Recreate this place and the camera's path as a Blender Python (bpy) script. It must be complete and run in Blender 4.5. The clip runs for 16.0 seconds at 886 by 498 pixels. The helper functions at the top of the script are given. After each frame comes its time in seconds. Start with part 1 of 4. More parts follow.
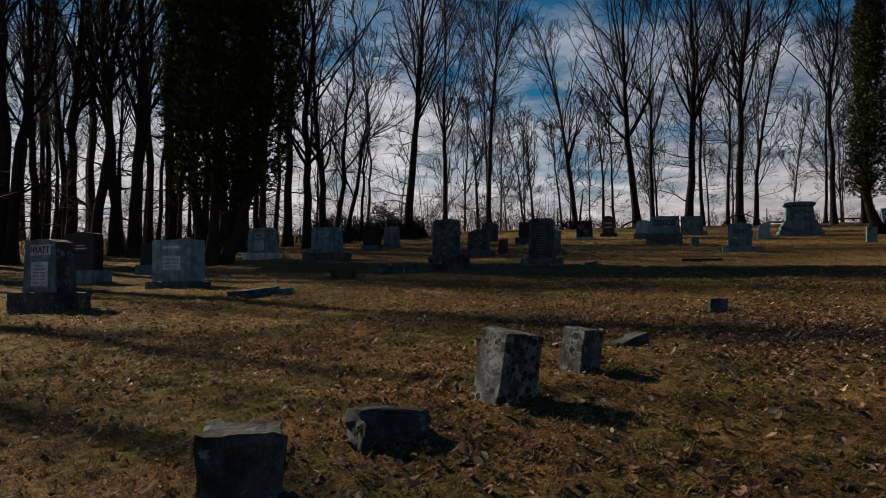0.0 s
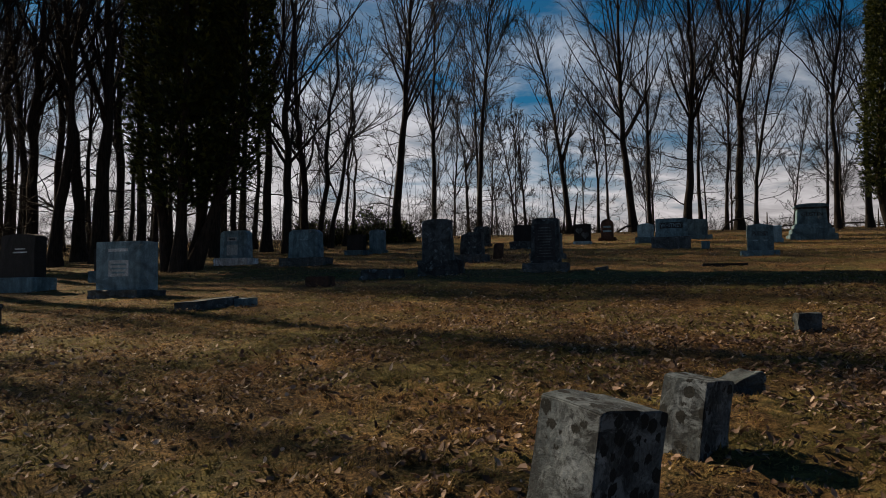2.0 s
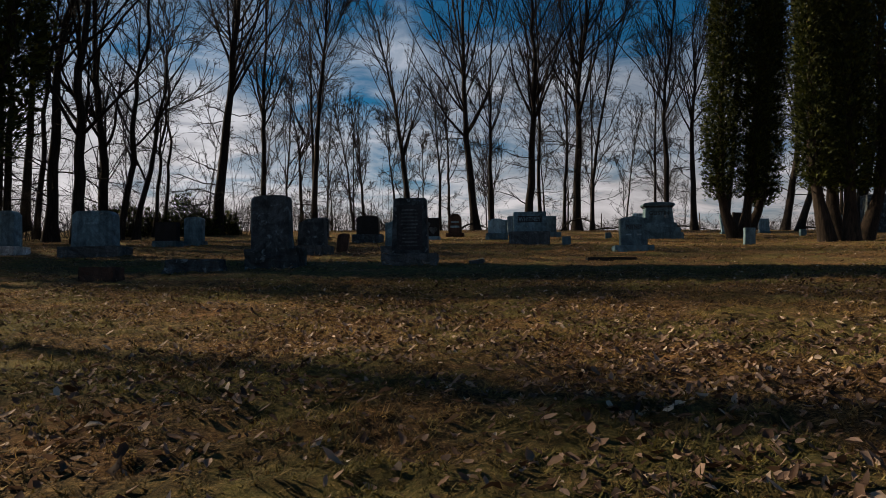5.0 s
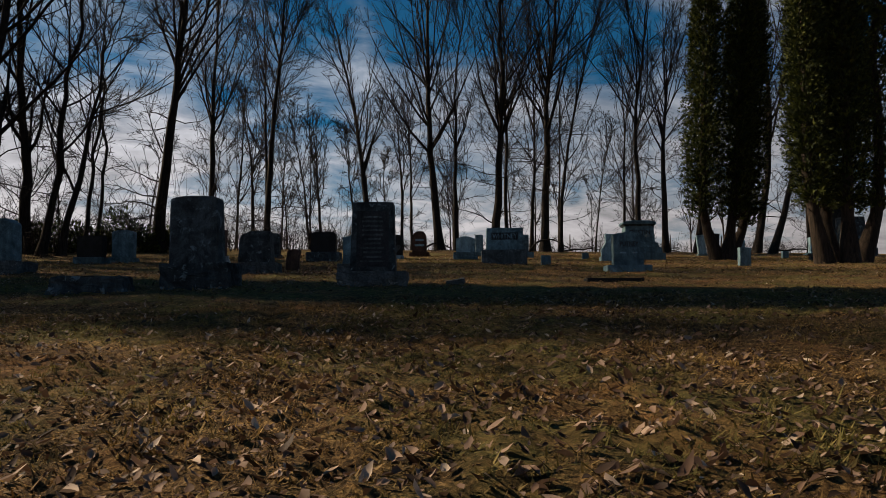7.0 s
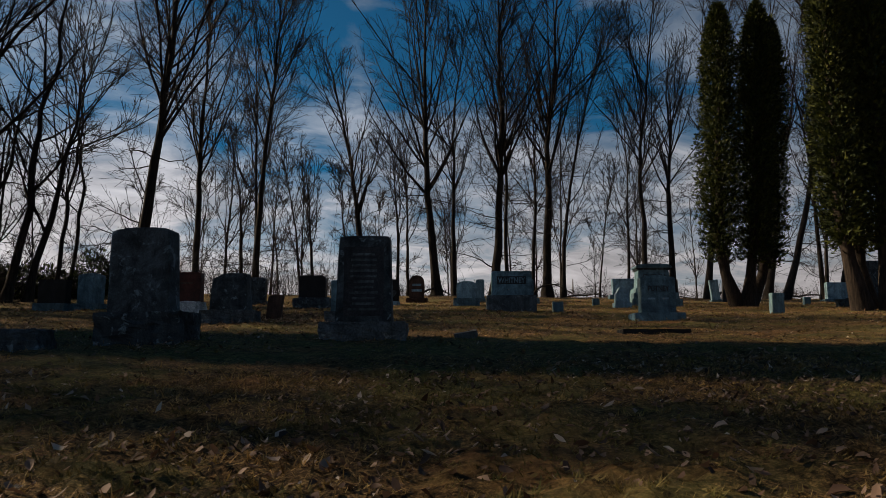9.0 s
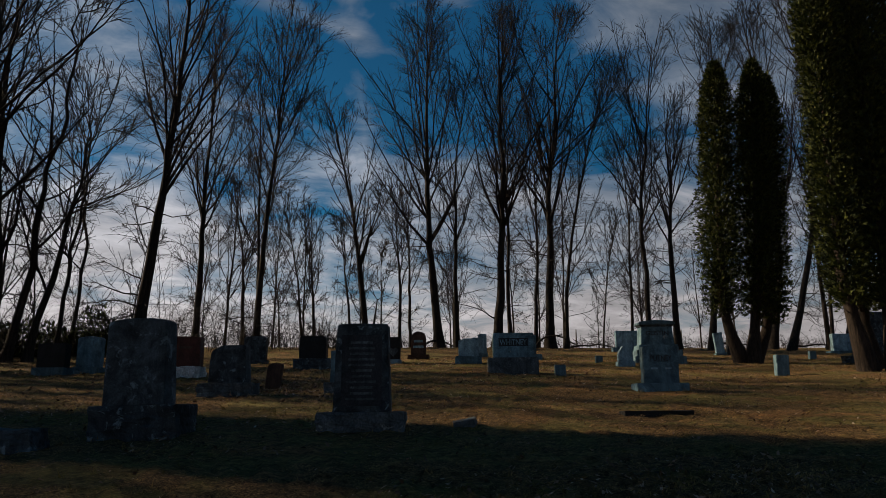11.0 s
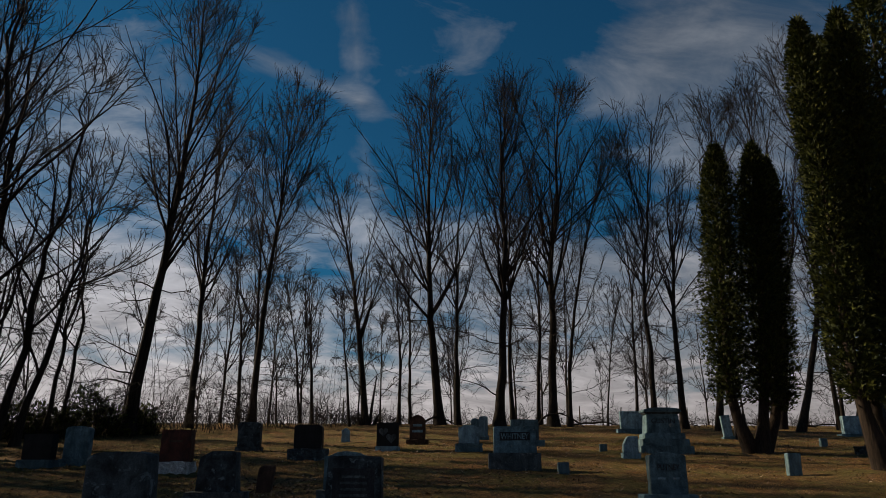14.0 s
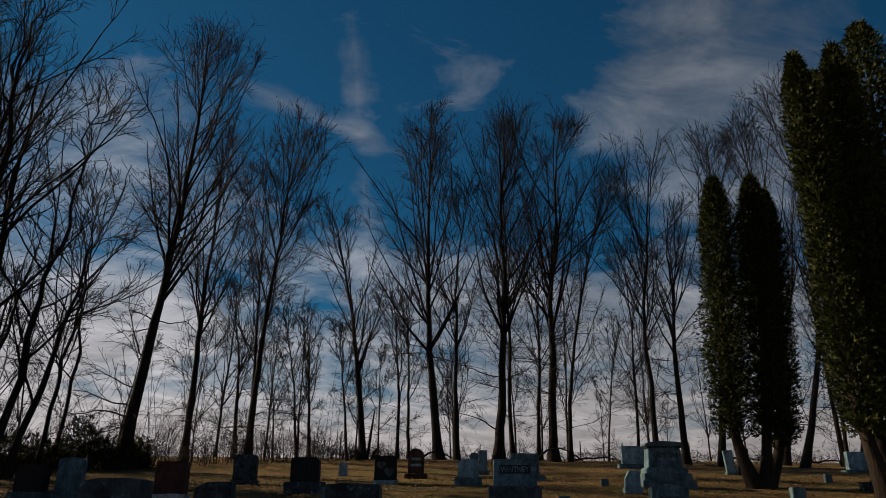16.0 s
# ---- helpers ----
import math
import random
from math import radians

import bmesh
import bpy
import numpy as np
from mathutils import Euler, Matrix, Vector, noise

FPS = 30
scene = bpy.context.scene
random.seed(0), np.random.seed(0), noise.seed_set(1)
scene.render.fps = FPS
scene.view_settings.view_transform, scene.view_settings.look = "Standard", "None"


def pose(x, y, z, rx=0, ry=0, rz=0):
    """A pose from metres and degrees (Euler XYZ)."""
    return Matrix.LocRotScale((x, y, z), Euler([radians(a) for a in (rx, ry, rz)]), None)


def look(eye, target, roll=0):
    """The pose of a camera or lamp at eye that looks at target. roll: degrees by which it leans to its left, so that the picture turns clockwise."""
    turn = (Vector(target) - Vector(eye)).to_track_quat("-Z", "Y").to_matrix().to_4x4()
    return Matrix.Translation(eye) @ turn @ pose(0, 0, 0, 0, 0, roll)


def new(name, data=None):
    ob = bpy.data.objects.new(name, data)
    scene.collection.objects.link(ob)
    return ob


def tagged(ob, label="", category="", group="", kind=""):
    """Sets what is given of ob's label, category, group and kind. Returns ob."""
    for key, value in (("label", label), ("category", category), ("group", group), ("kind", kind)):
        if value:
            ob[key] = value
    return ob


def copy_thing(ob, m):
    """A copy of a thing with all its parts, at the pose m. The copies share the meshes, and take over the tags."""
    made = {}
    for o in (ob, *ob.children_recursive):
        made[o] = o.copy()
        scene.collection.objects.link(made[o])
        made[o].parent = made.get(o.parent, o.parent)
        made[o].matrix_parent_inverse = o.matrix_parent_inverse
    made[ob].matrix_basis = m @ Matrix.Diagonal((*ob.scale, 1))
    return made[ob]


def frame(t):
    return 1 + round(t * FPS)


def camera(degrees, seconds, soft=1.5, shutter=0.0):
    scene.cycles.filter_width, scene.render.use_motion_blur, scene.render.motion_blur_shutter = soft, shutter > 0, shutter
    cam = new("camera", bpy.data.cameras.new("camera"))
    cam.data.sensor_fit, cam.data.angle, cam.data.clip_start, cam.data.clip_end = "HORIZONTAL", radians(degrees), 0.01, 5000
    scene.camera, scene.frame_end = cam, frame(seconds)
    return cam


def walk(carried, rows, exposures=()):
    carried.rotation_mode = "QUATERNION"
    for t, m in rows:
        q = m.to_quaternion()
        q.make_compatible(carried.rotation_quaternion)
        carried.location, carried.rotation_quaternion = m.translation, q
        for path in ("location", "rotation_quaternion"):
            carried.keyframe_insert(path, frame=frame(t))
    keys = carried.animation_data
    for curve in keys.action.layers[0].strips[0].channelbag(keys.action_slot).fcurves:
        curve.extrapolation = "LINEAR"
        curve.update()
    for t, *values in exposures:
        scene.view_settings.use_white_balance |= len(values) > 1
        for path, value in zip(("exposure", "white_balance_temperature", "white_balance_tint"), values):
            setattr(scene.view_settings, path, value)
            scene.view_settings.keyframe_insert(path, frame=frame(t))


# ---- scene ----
cam = camera(64.6, 16.0, soft=0.6)
PATH = [
    (0, (0.205, -0.926, 1.379), (0.145, 1.071, 1.475), -0.5),
    (0.5, (0.18, -0.371, 1.412), (0.12, 1.625, 1.514), -0.6),
    (1, (0.136, 0.218, 1.431), (0.081, 2.215, 1.537), -0.6),
    (1.5, (0.096, 0.846, 1.423), (0.053, 2.842, 1.534), -0.5),
    (2, (0.043, 1.504, 1.412), (0.018, 3.501, 1.527), -0.6),
    (2.5, (-0.019, 2.179, 1.405), (-0.005, 4.176, 1.523), -0.6),
    (3, (-0.064, 2.809, 1.392), (-0.003, 4.804, 1.511), -0.6),
    (3.5, (-0.141, 3.415, 1.389), (-0.024, 5.408, 1.506), -0.5),
    (4, (-0.194, 4.057, 1.374), (0.005, 6.044, 1.488), -0.5),
    (4.5, (-0.2, 4.705, 1.357), (0.136, 6.674, 1.47), -0.5),
    (5, (-0.182, 5.368, 1.337), (0.273, 7.312, 1.45), -0.5),
    (5.2, (-0.227, 5.699, 1.344), (0.285, 7.629, 1.454), -0.4),
    (7.3, (0.383, 8.612, 1.429), (0.952, 10.52, 1.623), -0.3),
    (7.5, (0.445, 8.875, 1.442), (1.016, 10.781, 1.649), -0.3),
    (8, (0.586, 9.558, 1.492), (1.164, 11.458, 1.731), -0.4),
    (8.5, (0.735, 10.261, 1.558), (1.314, 12.156, 1.831), -0.2),
    (9, (0.749, 10.419, 1.602), (1.325, 12.31, 1.907), -0.3),
    (9.2, (0.74, 10.46, 1.64), (1.315, 12.347, 1.962), -0.3),
    (11.3, (0.815, 10.285, 2.368), (1.374, 12.153, 2.811), -0.5),
    (11.5, (0.840, 10.275, 2.487), (1.397, 12.141, 2.945), -0.5),
    (12, (0.861, 10.294, 2.781), (1.416, 12.153, 3.266), -0.4),
    (12.5, (0.919, 10.295, 2.912), (1.469, 12.148, 3.424), -0.3),
    (13, (0.958, 10.328, 2.989), (1.503, 12.174, 3.533), -0.1),
    (13.5, (0.954, 10.364, 3.052), (1.497, 12.203, 3.624), 0.1),
    (14, (0.880, 10.387, 3.113), (1.424, 12.218, 3.706), 0.0),
    (14.5, (0.840, 10.441, 3.127), (1.385, 12.266, 3.738), -0.2),
    (15, (0.848, 10.471, 3.074), (1.391, 12.288, 3.710), 0.1),
    (15.5, (0.867, 10.470, 3.027), (1.407, 12.279, 3.689), 0.1),
    (16, (0.889, 10.465, 2.999), (1.426, 12.266, 3.684), 0.2),
]
walk(cam, [(t, look(eye, target, roll)) for t, eye, target, roll in PATH],
     exposures=((0, 0.77), (4, 0.91), (8, 0.81), (9, 0.80), (11.5, 0.66), (13, 0.56), (16, 0.47)))

# ---- world, sun ----
SUN_AZ, SUN_EL = radians(-53), radians(34)
SUN_DIR = Vector((math.sin(SUN_AZ) * math.cos(SUN_EL), math.cos(SUN_AZ) * math.cos(SUN_EL), math.sin(SUN_EL)))
SKY_STRENGTH = 0.060


def link(nt, a, b):
    nt.links.new(a, b)


def node(nt, kind, **settings):
    n = nt.nodes.new(kind)
    for k, v in settings.items():
        if k in n.inputs:
            n.inputs[k].default_value = v
    return n


def ramp(nt, source, stops, interpolation="LINEAR"):
    n = nt.nodes.new("ShaderNodeValToRGB")
    n.color_ramp.interpolation = interpolation
    while len(n.color_ramp.elements) < len(stops):
        n.color_ramp.elements.new(0.5)
    for el, (p, c) in zip(n.color_ramp.elements, stops):
        el.position = p
        el.color = (c, c, c, 1) if isinstance(c, (int, float)) else (*c, 1)
    link(nt, source, n.inputs[0])
    return n.outputs[0]


def mixed(nt, fac, a, b, blend="MIX"):
    n = nt.nodes.new("ShaderNodeMix")
    n.data_type, n.blend_type = "RGBA", blend
    for sock, v in ((n.inputs[0], fac), (n.inputs[6], a), (n.inputs[7], b)):
        if isinstance(v, bpy.types.NodeSocket):
            link(nt, v, sock)
        elif isinstance(v, (int, float)):
            sock.default_value = v if sock == n.inputs[0] else (v, v, v, 1)
        else:
            sock.default_value = (*v, 1)
    return n.outputs[2]


def maths(nt, op, a, b=0.0):
    n = nt.nodes.new("ShaderNodeMath")
    n.operation = op
    for sock, v in ((n.inputs[0], a), (n.inputs[1], b)):
        if isinstance(v, bpy.types.NodeSocket):
            link(nt, v, sock)
        else:
            sock.default_value = v
    return n.outputs[0]


def build_world():
    world = bpy.data.worlds.new("evening_sky")
    scene.world = world
    world.use_nodes = True
    nt = world.node_tree
    bg = nt.nodes["Background"]
    bg.inputs["Strength"].default_value = SKY_STRENGTH
    sky = nt.nodes.new("ShaderNodeTexSky")
    sky.sky_type, sky.sun_disc = "NISHITA", False
    sky.sun_elevation, sky.sun_rotation = SUN_EL, SUN_AZ
    sky.air_density, sky.dust_density, sky.ozone_density = 1.0, 0.3, 3.0
    clear = mixed(nt, 1.0, sky.outputs[0], (0.082, 0.345, 0.43), "MULTIPLY")
    co = nt.nodes.new("ShaderNodeTexCoord")
    sep = nt.nodes.new("ShaderNodeSeparateXYZ")
    link(nt, co.outputs["Generated"], sep.inputs[0])
    up = maths(nt, "ADD", maths(nt, "MAXIMUM", sep.outputs[2], 0.0), 0.16)
    flat = nt.nodes.new("ShaderNodeCombineXYZ")
    link(nt, maths(nt, "DIVIDE", sep.outputs[0], up), flat.inputs[0])
    link(nt, maths(nt, "DIVIDE", sep.outputs[1], up), flat.inputs[1])
    big = node(nt, "ShaderNodeTexNoise", Scale=0.75, Detail=7.0, Roughness=0.55, Distortion=0.5)
    shift = nt.nodes.new("ShaderNodeMapping")
    shift.inputs["Location"].default_value = (3.1, 0.4, 0)
    shift.inputs["Scale"].default_value = (1.0, 1.35, 1)
    link(nt, flat.outputs[0], shift.inputs[0])
    link(nt, shift.outputs[0], big.inputs["Vector"])
    fine = node(nt, "ShaderNodeTexNoise", Scale=3.4, Detail=8.0, Roughness=0.62, Distortion=0.6)
    link(nt, shift.outputs[0], fine.inputs["Vector"])
    cover = maths(nt, "ADD", maths(nt, "MULTIPLY", big.outputs[0], 0.62), maths(nt, "MULTIPLY", fine.outputs[0], 0.38))
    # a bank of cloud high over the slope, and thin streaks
    def facing(way):
        n = nt.nodes.new("ShaderNodeVectorMath")
        n.operation = "DOT_PRODUCT"
        n.inputs[1].default_value = Vector(way).normalized()
        link(nt, co.outputs["Generated"], n.inputs[0])
        return n.outputs["Value"]

    def streak(a, b, middle, width, reach, amount):
        off = maths(nt, "ABSOLUTE", facing(Vector(a).cross(Vector(b))))
        off = maths(nt, "ADD", off, maths(nt, "MULTIPLY", fine.outputs[0], width * 0.9))
        thin = ramp(nt, off, [(width * 0.35, amount), (width * 1.5, 0.0)])
        near = ramp(nt, facing(middle), [(1 - reach, 0.0), (1 - reach * 0.2, 1.0)])
        return maths(nt, "MULTIPLY", thin, near)

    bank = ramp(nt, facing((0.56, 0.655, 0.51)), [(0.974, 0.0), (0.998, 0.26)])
    left_bank = ramp(nt, facing((-0.2, 0.93, 0.25)), [(0.95, 0.0), (0.99, 0.07)])
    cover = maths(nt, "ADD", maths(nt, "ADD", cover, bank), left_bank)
    cover = maths(nt, "ADD", cover, streak((-0.13, 0.827, 0.547), (0.185, 0.864, 0.469), (0.11, 0.866, 0.484), 0.026, 0.014, 0.125))
    cover = maths(nt, "ADD", cover, streak((0.118, 0.818, 0.563), (0.152, 0.896, 0.418), (0.135, 0.86, 0.49), 0.04, 0.03, 0.085))
    low = ramp(nt, sep.outputs[2], [(0.0, 0.46), (0.10, 0.36), (0.2, 0.24), (0.34, 0.11), (0.55, 0.0), (1.0, 0.03)])
    mask = ramp(nt, maths(nt, "ADD", cover, low), [(0.59, 0.0), (0.70, 0.5), (0.83, 0.97)])
    cloud = ramp(nt, sep.outputs[2], [(0.0, (5.2, 4.55, 4.4)), (0.14, (4.4, 4.2, 4.3)), (0.35, (2.6, 2.85, 3.3)), (0.6, (1.75, 1.85, 2.05))])
    shade = ramp(nt, fine.outputs[0], [(0.32, 0.62), (0.66, 1.22)])
    cloud = mixed(nt, 1.0, cloud, shade, "MULTIPLY")
    toward = nt.nodes.new("ShaderNodeVectorMath")
    toward.operation = "DOT_PRODUCT"
    toward.inputs[1].default_value = SUN_DIR
    link(nt, co.outputs["Generated"], toward.inputs[0])
    glow = ramp(nt, maths(nt, "ADD", maths(nt, "MULTIPLY", toward.outputs["Value"], 0.5), 0.5), [(0.3, 0.56), (0.62, 1.0), (0.85, 1.4)])
    cloud = mixed(nt, 1.0, cloud, glow, "MULTIPLY")
    link(nt, mixed(nt, mask, clear, cloud), bg.inputs["Color"])


build_world()
sun = new("sun", bpy.data.lights.new("sun", "SUN"))
sun.data.energy, sun.data.angle, sun.data.color = 4.7, radians(1.0), (1.0, 0.78, 0.53)
sun.matrix_world = look(SUN_DIR * 60, (0, 0, 0))


# ---- materials ----
def surface(name, rough=0.85, spec=0.3):
    m = bpy.data.materials.new(name)
    m.use_nodes = True
    nt = m.node_tree
    p = nt.nodes["Principled BSDF"]
    p.inputs["Roughness"].default_value = rough
    p.inputs["Specular IOR Level"].default_value = spec
    return m, nt, p


def spot_noise(nt, scale, detail=6.0, rough=0.6, distort=0.0, world_space=False, stretch=(1, 1, 1)):
    co = nt.nodes.new("ShaderNodeTexCoord")
    mp = nt.nodes.new("ShaderNodeMapping")
    mp.inputs["Scale"].default_value = stretch
    if world_space:
        geo = nt.nodes.new("ShaderNodeNewGeometry")
        link(nt, geo.outputs["Position"], mp.inputs[0])
    else:
        link(nt, co.outputs["Object"], mp.inputs[0])
    n = node(nt, "ShaderNodeTexNoise", Scale=scale, Detail=detail, Roughness=rough, Distortion=distort)
    link(nt, mp.outputs[0], n.inputs["Vector"])
    return n.outputs[0]


def bump(nt, p, height, strength=0.5, distance=0.01):
    b = nt.nodes.new("ShaderNodeBump")
    b.inputs["Strength"].default_value, b.inputs["Distance"].default_value = strength, distance
    link(nt, height, b.inputs["Height"])
    link(nt, b.outputs[0], p.inputs["Normal"])


def stone_material(name, light, dark, lichen=(0.26, 0.28, 0.26), lichen_from=0.62, grain=70, rough=0.85, spots=None):
    """Weathered stone: cloudy tone, fine crystal grain, lichen blotches, rain streaks."""
    m, nt, p = surface(name, rough)
    tone = ramp(nt, spot_noise(nt, 2.6, 9, 0.7, 0.6), [(0.36, dark), (0.64, light)])
    info = nt.nodes.new("ShaderNodeObjectInfo")
    own = ramp(nt, info.outputs["Random"], [(0.0, 0.8), (1.0, 1.2)])
    col = mixed(nt, 1.0, tone, own, "MULTIPLY")
    blotch = ramp(nt, spot_noise(nt, 1.3, 6, 0.7, 0.8), [(0.34, 0.45), (0.5, 1.0), (0.66, 1.7)])
    col = mixed(nt, 0.9, col, blotch, "MULTIPLY")
    speck = ramp(nt, spot_noise(nt, grain, 2, 0.5), [(0.35, 0.55), (0.65, 1.3)])
    col = mixed(nt, 0.8, col, speck, "MULTIPLY")
    streak = ramp(nt, spot_noise(nt, 6, 5, 0.65, 0.3, stretch=(1, 1, 0.10)), [(0.40, 0.35), (0.58, 1.0)])
    col = mixed(nt, 0.5, col, streak, "MULTIPLY")
    mask = ramp(nt, spot_noise(nt, 5.5, 8, 0.72, 0.5), [(lichen_from, 0.0), (lichen_from + 0.07, 1.0)])
    col = mixed(nt, mask, col, lichen)
    if spots:
        crust = ramp(nt, spot_noise(nt, 9, 8, 0.75, 0.8), [(0.5, 0.0), (0.6, 0.6)])
        col = mixed(nt, crust, col, lichen)
        co = nt.nodes.new("ShaderNodeTexCoord")
        cells = nt.nodes.new("ShaderNodeTexVoronoi")
        cells.inputs["Scale"].default_value = 19.0
        warp = mixed(nt, 0.02, co.outputs["Object"], node(nt, "ShaderNodeTexNoise", Scale=24.0).outputs["Color"])
        link(nt, warp, cells.inputs["Vector"])
        each = nt.nodes.new("ShaderNodeSeparateColor")
        link(nt, cells.outputs["Color"], each.inputs[0])
        size = maths(nt, "MULTIPLY", each.outputs[0], ramp(nt, spot_noise(nt, 4, 3), [(0.32, 0.48), (0.52, 0.68)]))
        dots = ramp(nt, maths(nt, "SUBTRACT", size, cells.outputs["Distance"]), [(0.0, 0.0), (0.06, 1.0)])
        col = mixed(nt, dots, col, spots)
    link(nt, col, p.inputs["Base Color"])
    bump(nt, p, spot_noise(nt, grain * 0.28, 9, 0.75), 0.8, 0.012)
    return m


def bark_material(name, light, dark):
    m, nt, p = surface(name, 0.95, 0.15)
    ridges = spot_noise(nt, 14, 6, 0.65, 0.3, stretch=(1, 1, 0.15))
    col = ramp(nt, ridges, [(0.35, dark), (0.65, light)])
    col = mixed(nt, 0.6, col, ramp(nt, spot_noise(nt, 1.1, 4), [(0.35, 0.55), (0.7, 1.25)]), "MULTIPLY")
    link(nt, col, p.inputs["Base Color"])
    bump(nt, p, ridges, 0.9, 0.03)
    return m


def island_material(name, stops, rough=0.8, patch=0.0, patch_colour=(0.1, 0.1, 0.03), through_light=0.0):
    """Colour by piece, with broad patches over the ground."""
    m, nt, p = surface(name, rough, 0.2)
    geo = nt.nodes.new("ShaderNodeNewGeometry")
    col = ramp(nt, geo.outputs["Random Per Island"], stops)
    if patch:
        where = ramp(nt, spot_noise(nt, 0.7, 5, 0.65, 0.4, True), [(0.40, 0.0), (0.53, patch)])
        col = mixed(nt, where, col, patch_colour)
        rusty = ramp(nt, spot_noise(nt, 1.6, 4, 0.6, 0.3, True), [(0.5, 0.0), (0.64, 0.55)])
        col = mixed(nt, rusty, col, (0.16, 0.088, 0.042))
        fleck = ramp(nt, spot_noise(nt, 2.7, 3, 0.6, 0.0, True), [(0.34, 0.30), (0.66, 1.3)])
        col = mixed(nt, 0.85, col, fleck, "MULTIPLY")
    link(nt, col, p.inputs["Base Color"])
    if through_light:
        tr = nt.nodes.new("ShaderNodeBsdfTranslucent")
        mx = nt.nodes.new("ShaderNodeMixShader")
        mx.inputs[0].default_value = through_light
        link(nt, col, tr.inputs["Color"])
        link(nt, p.outputs[0], mx.inputs[1])
        link(nt, tr.outputs[0], mx.inputs[2])
        link(nt, mx.outputs[0], nt.nodes["Material Output"].inputs["Surface"])
    return m


def ground_material():
    m, nt, p = surface("thatch_and_soil", 0.95, 0.1)
    fine = spot_noise(nt, 42, 7, 0.75, 0.5, True)
    col = ramp(nt, fine, [(0.40, (0.028, 0.018, 0.010)), (0.52, (0.13, 0.080, 0.033)), (0.62, (0.30, 0.19, 0.08))])
    clumps = ramp(nt, spot_noise(nt, 9, 5, 0.7, 0.4, True), [(0.36, 0.35), (0.5, 0.95), (0.64, 1.5)])
    col = mixed(nt, 0.9, col, clumps, "MULTIPLY")
    green = ramp(nt, spot_noise(nt, 0.7, 5, 0.65, 0.4, True), [(0.46, 0.0), (0.58, 0.6)])
    col = mixed(nt, green, col, mixed(nt, 1.0, (0.10, 0.10, 0.03), clumps, "MULTIPLY"))
    rust = ramp(nt, spot_noise(nt, 0.8, 5, 0.65, 0.5, True), [(0.52, 0.0), (0.68, 0.5)])
    col = mixed(nt, rust, col, mixed(nt, 1.0, (0.22, 0.105, 0.042), clumps, "MULTIPLY"))
    col = mixed(nt, 0.7, col, ramp(nt, spot_noise(nt, 3, 5, 0.65, 0.2, True), [(0.32, 0.5), (0.7, 1.25)]), "MULTIPLY")
    link(nt, col, p.inputs["Base Color"])
    bump(nt, p, fine, 1.0, 0.03)
    return m


GROUND = ground_material()
GREY = stone_material("grey_granite", (0.145, 0.245, 0.29), (0.07, 0.128, 0.16))
PALE = stone_material("pale_granite", (0.28, 0.44, 0.52), (0.17, 0.275, 0.335))
DARK = stone_material("dark_weathered_granite", (0.075, 0.098, 0.112), (0.014, 0.018, 0.021), lichen=(0.14, 0.19, 0.215), lichen_from=0.56)
BLACK = stone_material("polished_black_granite", (0.014, 0.014, 0.015), (0.006, 0.006, 0.007), lichen_from=0.9, rough=0.65)
RED = stone_material("red_granite", (0.11, 0.028, 0.017), (0.055, 0.016, 0.011), lichen_from=0.85, rough=0.6)
BROWN = stone_material("brown_sandstone", (0.10, 0.055, 0.038), (0.045, 0.027, 0.02), lichen_from=0.72)
MARBLE = stone_material("lichened_marble", (0.125, 0.155, 0.17), (0.022, 0.028, 0.032), lichen=(0.22, 0.26, 0.285), lichen_from=0.56, spots=(0.010, 0.012, 0.012))
ROUGH = stone_material("rock_faced_granite", (0.115, 0.14, 0.15), (0.04, 0.05, 0.057), lichen=(0.22, 0.25, 0.25), lichen_from=0.6, grain=40)
WHITE = stone_material("white_rock_faced_marble", (0.8, 0.83, 0.84), (0.5, 0.54, 0.56), lichen=(0.12, 0.13, 0.13), lichen_from=0.64, grain=40)
INK = stone_material("darkened_letters", (0.05, 0.055, 0.06), (0.03, 0.03, 0.035), lichen_from=0.9)
PLAQUE = stone_material("pale_inscribed_panel", (0.56, 0.63, 0.66), (0.40, 0.46, 0.49), lichen_from=0.8)
BARK = bark_material("grey_brown_bark", (0.042, 0.035, 0.029), (0.012, 0.010, 0.009))
TWIG = bark_material("dark_twig_bark", (0.026, 0.021, 0.019), (0.010, 0.008, 0.007))
CEDAR = bark_material("cedar_bark", (0.05, 0.037, 0.028), (0.015, 0.012, 0.010))
FOLIAGE = island_material("arborvitae_sprays", [(0.0, (0.007, 0.011, 0.003)), (0.6, (0.022, 0.032, 0.006)), (1.0, (0.075, 0.085, 0.014))], 0.8, through_light=0.1)
BLADES = island_material("dry_grass_blades", [(0.0, (0.08, 0.045, 0.017)), (0.5, (0.23, 0.138, 0.047)), (1.0, (0.46, 0.30, 0.115))], 0.8, 0.7, (0.11, 0.115, 0.03), 0.2)
LEAVES = island_material("fallen_oak_leaves", [(0.0, (0.022, 0.013, 0.009)), (0.3, (0.08, 0.047, 0.031)), (0.64, (0.18, 0.115, 0.079)), (0.9, (0.30, 0.21, 0.155)), (1.0, (0.45, 0.37, 0.29))], 0.7, through_light=0.15)
STRAW = bark_material("weathered_fence_wood", (0.15, 0.12, 0.09), (0.05, 0.04, 0.03))


# ---- ground ----
def soft_cap(v, cap, k=4.0):
    return cap - k * np.logaddexp(0.0, (cap - v) / k)


